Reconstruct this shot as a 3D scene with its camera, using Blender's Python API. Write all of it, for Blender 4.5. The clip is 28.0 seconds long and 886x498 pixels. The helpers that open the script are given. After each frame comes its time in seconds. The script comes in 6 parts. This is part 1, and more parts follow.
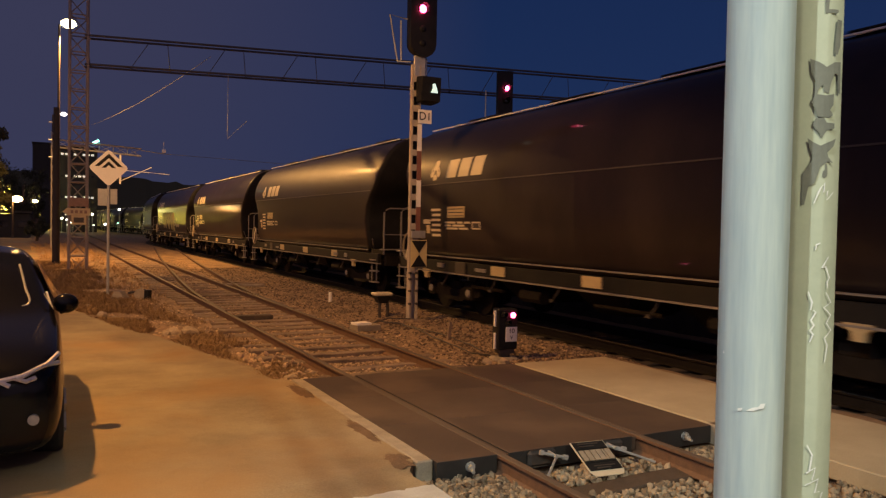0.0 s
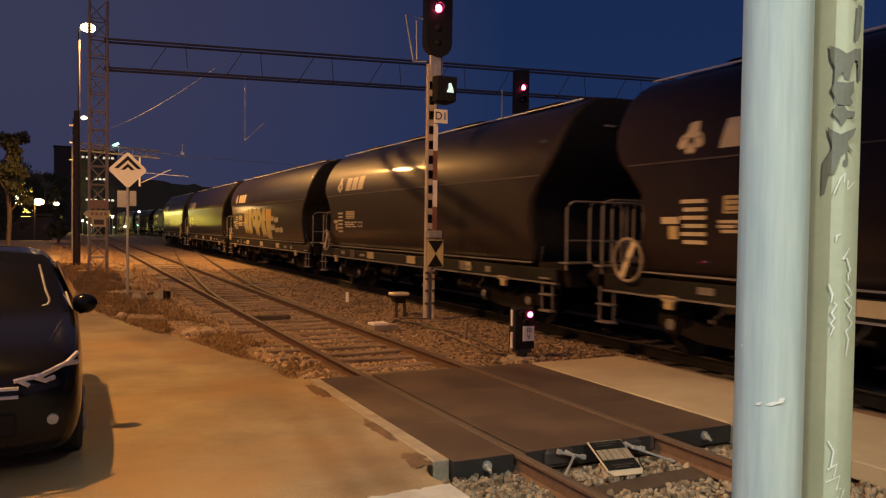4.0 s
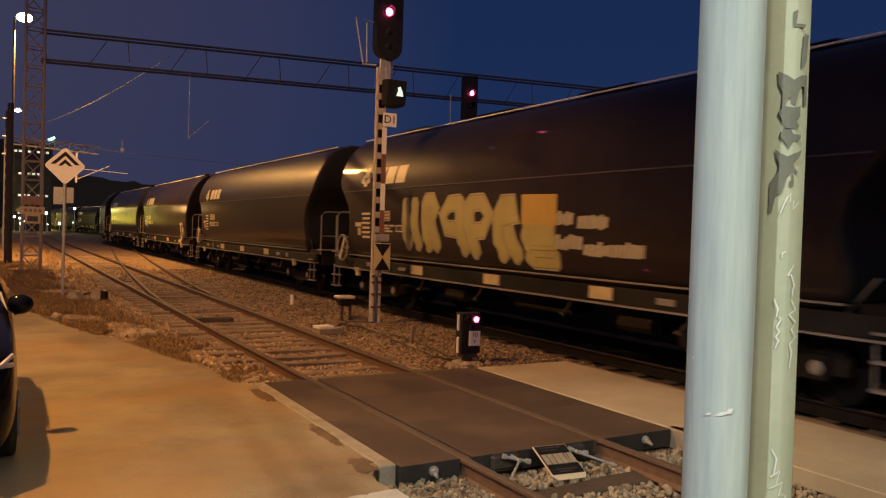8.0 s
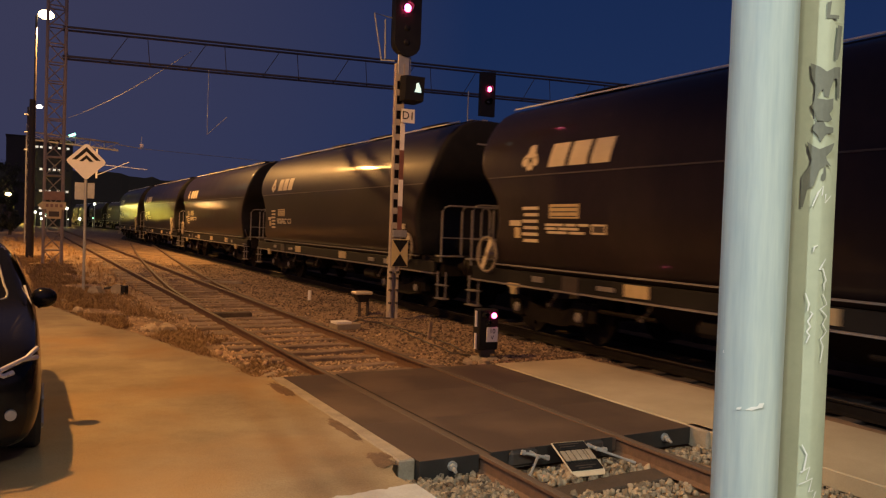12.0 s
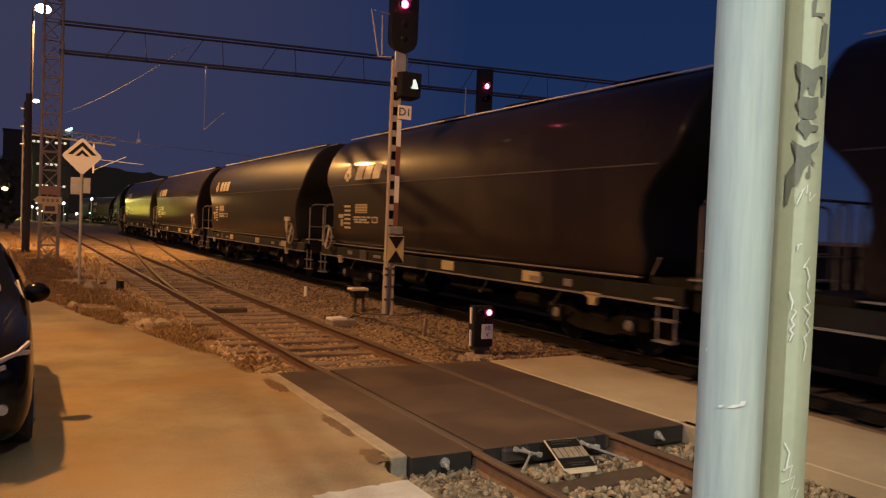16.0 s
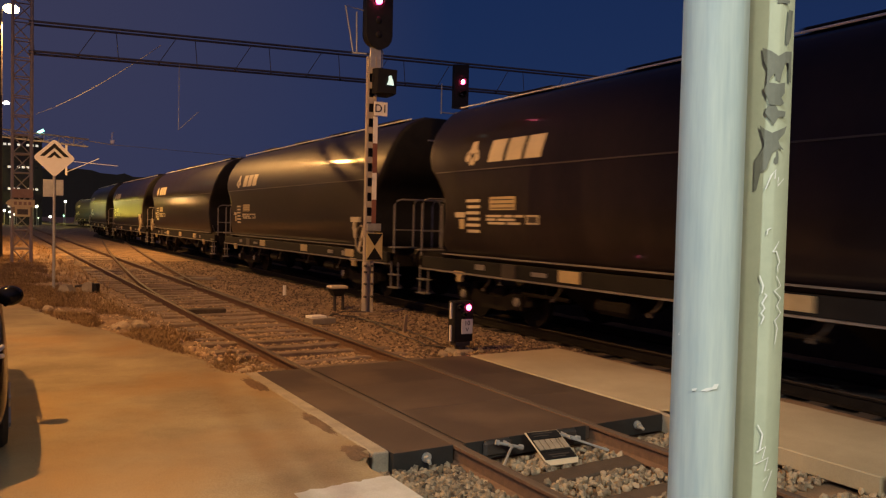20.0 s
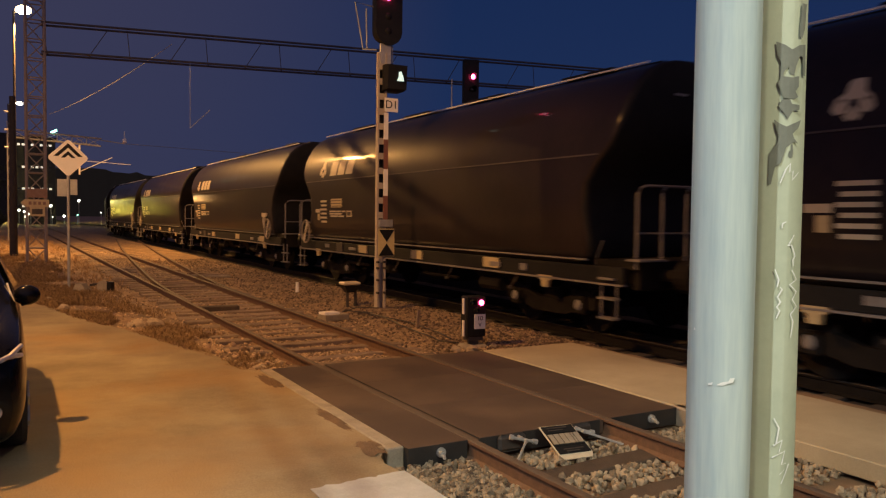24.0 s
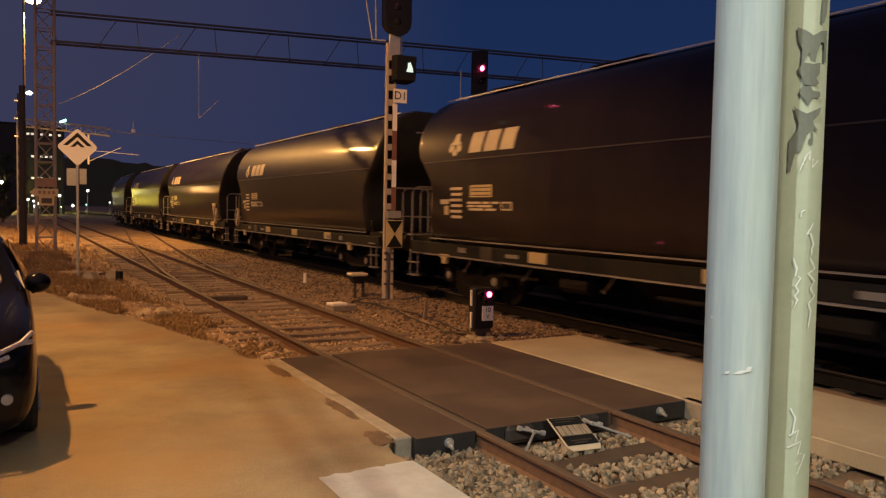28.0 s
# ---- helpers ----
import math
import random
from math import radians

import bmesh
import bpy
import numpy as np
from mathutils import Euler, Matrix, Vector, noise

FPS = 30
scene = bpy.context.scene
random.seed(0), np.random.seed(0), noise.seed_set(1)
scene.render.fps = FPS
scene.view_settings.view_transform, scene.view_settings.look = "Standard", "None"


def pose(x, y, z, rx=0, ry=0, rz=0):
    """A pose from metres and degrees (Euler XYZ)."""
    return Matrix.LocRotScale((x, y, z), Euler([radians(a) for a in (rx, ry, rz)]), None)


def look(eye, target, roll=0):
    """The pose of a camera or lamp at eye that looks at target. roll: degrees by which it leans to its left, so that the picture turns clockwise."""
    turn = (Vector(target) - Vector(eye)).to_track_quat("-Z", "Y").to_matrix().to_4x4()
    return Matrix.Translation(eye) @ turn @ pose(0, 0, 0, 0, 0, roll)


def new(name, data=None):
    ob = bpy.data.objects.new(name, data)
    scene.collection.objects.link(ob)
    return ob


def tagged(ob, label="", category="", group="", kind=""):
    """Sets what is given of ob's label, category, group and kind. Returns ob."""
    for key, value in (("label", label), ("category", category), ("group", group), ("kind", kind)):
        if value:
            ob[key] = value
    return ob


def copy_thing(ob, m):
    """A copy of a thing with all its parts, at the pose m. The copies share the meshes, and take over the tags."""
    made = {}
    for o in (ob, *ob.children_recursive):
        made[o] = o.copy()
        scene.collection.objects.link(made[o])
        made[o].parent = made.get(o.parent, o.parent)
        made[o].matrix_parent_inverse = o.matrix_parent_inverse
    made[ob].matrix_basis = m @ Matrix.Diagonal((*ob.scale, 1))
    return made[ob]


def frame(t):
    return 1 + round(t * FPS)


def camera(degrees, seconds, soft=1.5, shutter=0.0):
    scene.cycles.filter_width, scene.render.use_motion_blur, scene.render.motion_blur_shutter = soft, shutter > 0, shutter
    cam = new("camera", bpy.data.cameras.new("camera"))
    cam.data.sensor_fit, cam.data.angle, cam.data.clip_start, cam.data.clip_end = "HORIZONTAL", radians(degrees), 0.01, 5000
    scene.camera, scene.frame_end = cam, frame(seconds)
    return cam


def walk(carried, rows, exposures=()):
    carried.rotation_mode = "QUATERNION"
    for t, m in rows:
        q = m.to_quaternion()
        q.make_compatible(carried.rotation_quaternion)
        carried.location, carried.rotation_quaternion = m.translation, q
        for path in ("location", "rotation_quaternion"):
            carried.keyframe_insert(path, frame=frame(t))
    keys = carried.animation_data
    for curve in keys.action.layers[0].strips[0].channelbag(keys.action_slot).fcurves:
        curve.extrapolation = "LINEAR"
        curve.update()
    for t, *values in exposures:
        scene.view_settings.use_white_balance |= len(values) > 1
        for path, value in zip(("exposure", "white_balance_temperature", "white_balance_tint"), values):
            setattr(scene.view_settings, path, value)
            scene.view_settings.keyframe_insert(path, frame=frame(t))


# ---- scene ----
cam = camera(59.8, 28.0, soft=1.25, shutter=0.6)
PATH = [
    (0, (-3.404, -0.066, 1.892), (-2.491, 1.712, 1.837), 1.1),
    (0.5, (-3.405, -0.077, 1.892), (-2.465, 1.687, 1.841), 1.4),
    (1, (-3.4, -0.076, 1.888), (-2.448, 1.682, 1.839), 1.5),
    (1.5, (-3.393, -0.071, 1.88), (-2.445, 1.69, 1.829), 1.1),
    (2, (-3.394, -0.063, 1.878), (-2.464, 1.706, 1.826), 1.1),
    (2.5, (-3.403, -0.055, 1.881), (-2.49, 1.724, 1.826), 1.2),
    (3, (-3.406, -0.055, 1.879), (-2.499, 1.727, 1.825), 1.2),
    (3.5, (-3.387, -0.056, 1.874), (-2.504, 1.737, 1.818), 1.0),
    (5.5, (-3.38, -0.037, 1.883), (-2.514, 1.765, 1.836), 0.6),
    (6, (-3.423, -0.045, 1.889), (-2.47, 1.713, 1.84), 0.8),
    (6.5, (-3.431, -0.044, 1.894), (-2.463, 1.706, 1.848), 1.1),
    (7, (-3.421, -0.043, 1.889), (-2.44, 1.699, 1.844), 1.1),
    (7.5, (-3.419, -0.039, 1.89), (-2.431, 1.699, 1.846), 1.5),
    (8, (-3.429, -0.053, 1.893), (-2.43, 1.679, 1.85), 1.8),
    (8.5, (-3.421, -0.06, 1.899), (-2.411, 1.666, 1.857), 1.8),
    (9, (-3.428, -0.06, 1.898), (-2.409, 1.66, 1.856), 1.9),
    (9.5, (-3.431, -0.047, 1.897), (-2.41, 1.671, 1.854), 2.0),
    (10, (-3.435, -0.052, 1.897), (-2.415, 1.668, 1.853), 2.1),
    (10.5, (-3.433, -0.05, 1.889), (-2.422, 1.675, 1.844), 2.1),
    (11, (-3.458, -0.043, 1.888), (-2.471, 1.696, 1.841), 2.0),
    (11.5, (-3.467, -0.04, 1.885), (-2.498, 1.708, 1.834), 2.0),
    (12, (-3.453, -0.039, 1.882), (-2.49, 1.714, 1.829), 2.0),
    (12.5, (-3.449, -0.037, 1.886), (-2.495, 1.719, 1.83), 2.0),
    (13, (-3.46, -0.036, 1.883), (-2.524, 1.731, 1.825), 2.0),
    (13.5, (-3.458, -0.039, 1.887), (-2.528, 1.731, 1.827), 2.1),
    (15.5, (-3.421, -0.051, 1.881), (-2.474, 1.709, 1.817), 2.2),
    (16, (-3.423, -0.051, 1.882), (-2.455, 1.697, 1.821), 2.3),
    (16.5, (-3.422, -0.057, 1.877), (-2.438, 1.683, 1.814), 2.1),
    (17, (-3.429, -0.056, 1.876), (-2.44, 1.681, 1.811), 2.1),
    (17.5, (-3.421, -0.051, 1.875), (-2.421, 1.68, 1.808), 2.1),
    (18, (-3.418, -0.057, 1.876), (-2.405, 1.666, 1.81), 1.9),
    (18.5, (-3.423, -0.071, 1.884), (-2.403, 1.649, 1.822), 1.7),
    (19, (-3.426, -0.072, 1.879), (-2.403, 1.645, 1.817), 1.4),
    (19.5, (-3.427, -0.063, 1.876), (-2.408, 1.656, 1.812), 1.4),
    (20, (-3.413, -0.06, 1.868), (-2.398, 1.662, 1.8), 1.3),
    (20.5, (-3.401, -0.062, 1.871), (-2.389, 1.662, 1.803), 1.1),
    (21, (-3.399, -0.065, 1.871), (-2.391, 1.661, 1.804), 0.9),
    (21.5, (-3.398, -0.069, 1.871), (-2.394, 1.659, 1.8), 0.7),
    (23.5, (-3.418, -0.074, 1.872), (-2.428, 1.661, 1.792), 0.8),
    (24, (-3.427, -0.066, 1.873), (-2.438, 1.67, 1.792), 0.7),
    (24.5, (-3.438, -0.071, 1.877), (-2.45, 1.666, 1.796), 0.7),
    (25, (-3.433, -0.069, 1.876), (-2.446, 1.668, 1.795), 0.7),
    (25.5, (-3.439, -0.068, 1.873), (-2.449, 1.668, 1.791), 0.8),
    (26, (-3.433, -0.065, 1.873), (-2.441, 1.67, 1.791), 0.8),
    (26.5, (-3.436, -0.069, 1.87), (-2.443, 1.665, 1.788), 0.8),
    (27, (-3.431, -0.061, 1.867), (-2.44, 1.674, 1.782), 0.9),
    (27.5, (-3.431, -0.058, 1.861), (-2.445, 1.68, 1.77), 0.9),
    (28, (-3.439, -0.048, 1.857), (-2.466, 1.696, 1.756), 1.1),
]

walk(cam, [(t, look(eye, target, roll)) for t, eye, target, roll in PATH])

# ---- world: deep blue dusk sky ----
world = bpy.data.worlds.new("dusk")
scene.world = world
world.use_nodes = True
wn, wl = world.node_tree.nodes, world.node_tree.links
bg = wn["Background"]
tc = wn.new("ShaderNodeTexCoord")
sep = wn.new("ShaderNodeSeparateXYZ")
ramp = wn.new("ShaderNodeValToRGB")
wl.new(tc.outputs["Generated"], sep.inputs[0])
wl.new(sep.outputs["Z"], ramp.inputs[0])
# paler sky painted round the street lamp, standing in for its glow
halo_dir = wn.new("ShaderNodeVectorMath")
halo_dir.operation = "DOT_PRODUCT"
halo_dir.inputs[1].default_value = (-0.05, 0.97, 0.22)
wl.new(tc.outputs["Generated"], halo_dir.inputs[0])
halo = wn.new("ShaderNodeMapRange")
halo.inputs["From Min"].default_value, halo.inputs["From Max"].default_value = 0.84, 1.0
wl.new(halo_dir.outputs["Value"], halo.inputs["Value"])
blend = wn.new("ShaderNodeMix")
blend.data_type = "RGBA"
wl.new(halo.outputs[0], blend.inputs["Factor"])
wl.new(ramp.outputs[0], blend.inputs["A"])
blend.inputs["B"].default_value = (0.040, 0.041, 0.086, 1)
# purple fill glow, added low in the unseen sky on the other side
rear_dir = wn.new("ShaderNodeVectorMath")
rear_dir.operation = "DOT_PRODUCT"
rear_dir.inputs[1].default_value = (-0.45, -0.87, 0.20)
wl.new(tc.outputs["Generated"], rear_dir.inputs[0])
rear_glow = wn.new("ShaderNodeMapRange")
rear_glow.interpolation_type = "SMOOTHSTEP"
rear_glow.inputs["From Min"].default_value, rear_glow.inputs["From Max"].default_value = -0.1, 1.0
wl.new(rear_dir.outputs["Value"], rear_glow.inputs["Value"])
rear_mix = wn.new("ShaderNodeMix")
rear_mix.data_type = "RGBA"
wl.new(rear_glow.outputs[0], rear_mix.inputs["Factor"])
wl.new(blend.outputs["Result"], rear_mix.inputs["A"])
rear_mix.inputs["B"].default_value = (0.26, 0.185, 0.255, 1)
wl.new(rear_mix.outputs["Result"], bg.inputs["Color"])
for i, (p, c) in enumerate(((0.0, (0.026, 0.034, 0.076)), (0.10, (0.012, 0.027, 0.088)), (0.30, (0.009, 0.0225, 0.080)), (0.9, (0.003, 0.008, 0.036)))):
    e = ramp.color_ramp.elements[i] if i < 2 else ramp.color_ramp.elements.new(p)
    e.position, e.color = p, (*c, 1)
bg.inputs["Strength"].default_value = 1.0


# ---- lamps: sodium street lamps, a white lamp behind the camera, and added lights ----
def lamp(name, at, watts, colour, radius=0.12, aim=None, cone=150, edge=0.6):
    data = bpy.data.lights.new(name, "SPOT" if aim else "POINT")
    data.energy, data.color, data.shadow_soft_size = watts, colour, radius
    if aim:
        data.spot_size, data.spot_blend = radians(cone), edge
    ob = new(name, data)
    ob.matrix_world = look(at, aim) if aim else Matrix.Translation(at)
    return ob


SODIUM = (1.0, 0.475, 0.125)
LOT_LAMP, STREET_LAMP, WHITE_LAMP, REAR_FILL = (-5.6, 10.0, 9.0), (-2.53, 42.3, 11.45), (-8.95, -1.85, 9.0), (-2.9, -7.3, 8.75)
FLOODLIGHTS = (149.0, 161.0, 174.0, 188.0, 201.0)
lamp("sodium_light", (LOT_LAMP[0], LOT_LAMP[1], LOT_LAMP[2] - 0.25), 4450, SODIUM, aim=(-5.9, 13.5, 0), cone=150, edge=0.3)
lamp("sodium_light", (STREET_LAMP[0] + 0.3, STREET_LAMP[1], STREET_LAMP[2] - 0.45), 13500, SODIUM, radius=0.09, aim=(-2.23, 42.25, 0), cone=153.5, edge=0.08)
lamp("white_light", (WHITE_LAMP[0], WHITE_LAMP[1], WHITE_LAMP[2] - 0.25), 2600, (0.92, 0.99, 0.98), radius=0.06, aim=(-1.6, 1.4, 0.6), cone=46, edge=0.5)
# unseen fill lamp, placed to warm the dim side of the posts
lamp("white_light", (REAR_FILL[0], REAR_FILL[1], REAR_FILL[2] - 0.25), 2900, (1.0, 0.96, 0.66), aim=(-0.9, 0.8, 0.3), cone=40, edge=0.35)
lamp("sodium_light", (-6.2, 89.6, 3.6), 260, SODIUM, radius=0.3)
# made-up lights for the unseen wall that the wagons mirror
for y in FLOODLIGHTS:
    lamp("reflector_light", (-5.4, y, 6.5), 27000, (0.97, 0.84, 0.15), radius=0.12, aim=(-10.6, y, 4.0), cone=116)


# ---- materials ----
def material(name, a, b, rough=0.8, metal=0.0, scale=6.0, fine=60.0, bump=0.2, spread=0.0, rough_var=0.1, coat=0.0, depth=0.02, stretch=(1, 1, 1), third=None):
    """Two base colours mixed by coarse and fine noise, with relief and uneven roughness. spread: change from piece to piece."""
    m = bpy.data.materials.new(name)
    m.use_nodes = True
    n, l = m.node_tree.nodes, m.node_tree.links
    p = n["Principled BSDF"]
    co = n.new("ShaderNodeTexCoord")
    warp = n.new("ShaderNodeVectorMath")
    warp.operation = "MULTIPLY"
    warp.inputs[1].default_value = stretch
    l.new(co.outputs["Object"], warp.inputs[0])
    n1, n2, mix, cr = n.new("ShaderNodeTexNoise"), n.new("ShaderNodeTexNoise"), n.new("ShaderNodeMath"), n.new("ShaderNodeMix")
    for q, s, d in ((n1, scale, 5), (n2, fine, 3)):
        q.inputs["Scale"].default_value, q.inputs["Detail"].default_value = s, d
        q.inputs["Roughness"].default_value = 0.65
        l.new(warp.outputs[0], q.inputs["Vector"])
    mix.operation = "MULTIPLY_ADD"
    l.new(n1.outputs[0], mix.inputs[0])
    mix.inputs[1].default_value = 1.6
    half = n.new("ShaderNodeMath")
    half.operation = "MULTIPLY_ADD"
    l.new(n2.outputs[0], half.inputs[0])
    half.inputs[1].default_value, half.inputs[2].default_value = 0.7, -0.65
    l.new(half.outputs[0], mix.inputs[2])
    fac = mix
    if spread:
        info, add = n.new("ShaderNodeObjectInfo"), n.new("ShaderNodeMath")
        add.operation = "MULTIPLY_ADD"
        l.new(info.outputs["Random"], add.inputs[0])
        add.inputs[1].default_value = spread
        l.new(mix.outputs[0], add.inputs[2])
        geo, add2 = n.new("ShaderNodeNewGeometry"), n.new("ShaderNodeMath")
        add2.operation = "MULTIPLY_ADD"
        l.new(geo.outputs["Random Per Island"], add2.inputs[0])
        add2.inputs[1].default_value = spread
        l.new(add.outputs[0], add2.inputs[2])
        sub = n.new("ShaderNodeMath")
        sub.operation = "SUBTRACT"
        l.new(add2.outputs[0], sub.inputs[0])
        sub.inputs[1].default_value = spread
        fac = sub
    cr.data_type = "RGBA"
    cr.clamp_factor = True
    l.new(fac.outputs[0], cr.inputs["Factor"])
    cr.inputs["A"].default_value, cr.inputs["B"].default_value = (*a, 1), (*b, 1)
    colour = cr
    if third:
        n3, rm, c3 = n.new("ShaderNodeTexNoise"), n.new("ShaderNodeMapRange"), n.new("ShaderNodeMix")
        n3.inputs["Scale"].default_value, n3.inputs["Detail"].default_value = scale * 0.55, 8
        l.new(co.outputs["Object"], n3.inputs["Vector"])
        rm.inputs["From Min"].default_value, rm.inputs["From Max"].default_value, rm.inputs["To Max"].default_value = 0.47, 0.66, 0.75
        l.new(n3.outputs[0], rm.inputs["Value"])
        c3.data_type = "RGBA"
        l.new(rm.outputs[0], c3.inputs["Factor"])
        l.new(cr.outputs["Result"], c3.inputs["A"])
        c3.inputs["B"].default_value = (*third, 1)
        colour = c3
    l.new(colour.outputs["Result"], p.inputs["Base Color"])
    rv = n.new("ShaderNodeMath")
    rv.operation = "MULTIPLY_ADD"
    l.new(n1.outputs[0], rv.inputs[0])
    rv.inputs[1].default_value, rv.inputs[2].default_value = 2 * rough_var, rough - rough_var
    l.new(rv.outputs[0], p.inputs["Roughness"])
    p.inputs["Metallic"].default_value = metal
    p.inputs["Coat Weight"].default_value = coat
    if bump:
        bp = n.new("ShaderNodeBump")
        bp.inputs["Strength"].default_value, bp.inputs["Distance"].default_value = bump, depth
        l.new(half.outputs[0], bp.inputs["Height"])
        l.new(bp.outputs[0], p.inputs["Normal"])
    return m


def glow(name, colour, strength):
    m = bpy.data.materials.new(name)
    m.use_nodes = True
    p = m.node_tree.nodes["Principled BSDF"]
    p.inputs["Base Color"].default_value = (*colour, 1)
    p.inputs["Emission Color"].default_value = (*colour, 1)
    p.inputs["Emission Strength"].default_value = strength
    return m


M_LOT = material("worn_concrete_lot", (0.11, 0.073, 0.040), (0.37, 0.305, 0.185), 0.88, scale=0.8, fine=60, bump=0.6, depth=0.015, third=(0.32, 0.188, 0.066))
M_DIRT = material("dirt_and_gravel", (0.15, 0.096, 0.055), (0.42, 0.285, 0.16), 0.95, scale=2.2, fine=70, bump=0.9, depth=0.03, third=(0.13, 0.09, 0.055))
M_STONE = material("ballast_stone", (0.06, 0.042, 0.027), (0.38, 0.30, 0.195), 0.85, scale=9, fine=80, bump=0.4, spread=0.8)
M_GRAVEL = material("soil_stained_gravel", (0.09, 0.060, 0.036), (0.54, 0.39, 0.235), 0.95, scale=7, fine=70, bump=0.4, spread=0.8)
M_RAIL = material("rusty_rail", (0.085, 0.045, 0.025), (0.18, 0.10, 0.055), 0.85, 0.0, scale=14, fine=120, bump=0.25, depth=0.004)
M_RAILTOP = material("worn_rail_top", (0.06, 0.042, 0.03), (0.115, 0.083, 0.06), 0.75, 0.0, scale=20, fine=160, bump=0.08, depth=0.002)
M_SLEEPER = material("weathered_sleeper_wood", (0.075, 0.052, 0.036), (0.27, 0.20, 0.14), 0.9, scale=5, fine=90, bump=0.7, spread=0.4)
M_SOIL = material("damp_brown_soil", (0.075, 0.045, 0.024), (0.19, 0.115, 0.06), 0.95, scale=5, fine=80, bump=0.8, depth=0.02)
M_LIGHTPOOL = material("white_light_pool", (0.33, 0.34, 0.32), (0.52, 0.54, 0.53), 0.9, scale=3, fine=80, bump=0.4, depth=0.01)
# darker copy of the sleeper wood, for the nearest sleepers and the switch cover
M_SLEEPERDARK = material("dark_sleeper_wood", (0.03, 0.022, 0.016), (0.10, 0.07, 0.047), 0.85, scale=5, fine=90, bump=0.7, spread=0.3)
M_RUBBER = material("dusty_rubber_panel", (0.030, 0.0195, 0.0145), (0.080, 0.050, 0.034), 0.72, scale=1.7, fine=55, bump=0.25, spread=0.15, depth=0.006, third=(0.105, 0.068, 0.044))
M_RUBBER_SIDE = material("black_rubber", (0.012, 0.011, 0.010), (0.03, 0.027, 0.024), 0.6, scale=6, fine=80, bump=0.15)
M_KERB = material("concrete_kerb", (0.17, 0.14, 0.10), (0.38, 0.325, 0.24), 0.85, scale=4, fine=70, bump=0.3, depth=0.008)
M_SLAB = material("concrete_slab", (0.29, 0.24, 0.15), (0.45, 0.375, 0.245), 0.85, scale=1.1, fine=60, bump=0.2, depth=0.006)
M_POLE = material("pale_green_pole_paint", (0.31, 0.405, 0.45), (0.585, 0.665, 0.625), 0.55, scale=16, fine=70, bump=0.18, depth=0.003, stretch=(1, 1, 0.07))
M_POLE2 = material("grey_green_pole_paint", (0.42, 0.465, 0.345), (0.53, 0.57, 0.43), 0.6, scale=6, fine=45, bump=0.15, depth=0.004)
M_TAG = material("dark_spray_paint", (0.15, 0.16, 0.135), (0.22, 0.23, 0.19), 0.6, scale=20, fine=90, bump=0.0)
M_TAGW = material("white_marker_paint", (0.75, 0.76, 0.72), (0.85, 0.86, 0.82), 0.6, scale=20, fine=90, bump=0.0)
M_POSTGREY = material("dusty_grey_post_paint", (0.30, 0.26, 0.21), (0.48, 0.42, 0.34), 0.7, 0.0, scale=8, fine=60, bump=0.2)
M_GALV = material("galvanised_steel", (0.32, 0.32, 0.30), (0.50, 0.50, 0.47), 0.5, 0.5, scale=8, fine=60, bump=0.15)
M_WHITE = material("white_enamel", (0.78, 0.75, 0.67), (0.88, 0.85, 0.78), 0.45, scale=8, fine=50, bump=0.05)
M_REDWHITE = material("red_post_paint", (0.16, 0.065, 0.045), (0.26, 0.115, 0.08), 0.55, scale=8, fine=50, bump=0.1)
M_FADED = material("faded_red_board_paint", (0.17, 0.09, 0.06), (0.28, 0.17, 0.12), 0.6, scale=8, fine=50, bump=0.05)
M_BLACK = material("black_enamel", (0.010, 0.010, 0.010), (0.022, 0.021, 0.020), 0.45, scale=8, fine=50, bump=0.05)
M_BLACK.node_tree.nodes["Principled BSDF"].inputs["Specular IOR Level"].default_value = 0.15
M_YELLOW = material("yellow_enamel", (0.50, 0.40, 0.18), (0.64, 0.52, 0.26), 0.5, scale=8, fine=50, bump=0.05)
M_MASTGREY = material("weathered_mast_steel", (0.17, 0.145, 0.135), (0.30, 0.255, 0.23), 0.7, 0.1, scale=5, fine=40, bump=0.2)
M_WAGON = material("dark_wagon_paint", (0.0085, 0.0068, 0.0088), (0.0270, 0.0192, 0.0190), 0.48, 0.0, scale=0.9, fine=14, stretch=(1, 1, 0.4), bump=0.055, spread=0.2, rough_var=0.08, coat=0.32, depth=0.01)
M_WAGON.node_tree.nodes["Principled BSDF"].inputs["Specular IOR Level"].default_value = 0.105
M_WAGON.node_tree.nodes["Principled BSDF"].inputs["Coat Roughness"].default_value = 0.105
M_WAGONEND = material("dark_wagon_end", (0.008, 0.008, 0.009), (0.02, 0.019, 0.018), 0.7, scale=3, fine=30, bump=0.1)
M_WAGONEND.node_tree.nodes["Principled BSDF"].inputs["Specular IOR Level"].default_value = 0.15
# paler than the body; the seam's highlight is put into the colour
M_SEAM = material("pale_seam_paint", (0.035, 0.030, 0.028), (0.10, 0.085, 0.078), 0.5, scale=2, fine=30, bump=0.1)
M_FRAME = material("dusty_underframe", (0.03, 0.026, 0.023), (0.075, 0.06, 0.05), 0.6, 0.2, scale=3, fine=30, bump=0.2)
M_SILL = material("grey_sill_edge", (0.16, 0.15, 0.14), (0.28, 0.26, 0.24), 0.5, 0.2, scale=3, fine=30, bump=0.1)
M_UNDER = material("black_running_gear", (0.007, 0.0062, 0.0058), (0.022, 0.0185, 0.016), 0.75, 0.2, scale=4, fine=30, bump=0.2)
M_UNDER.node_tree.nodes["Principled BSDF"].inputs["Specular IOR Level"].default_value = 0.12
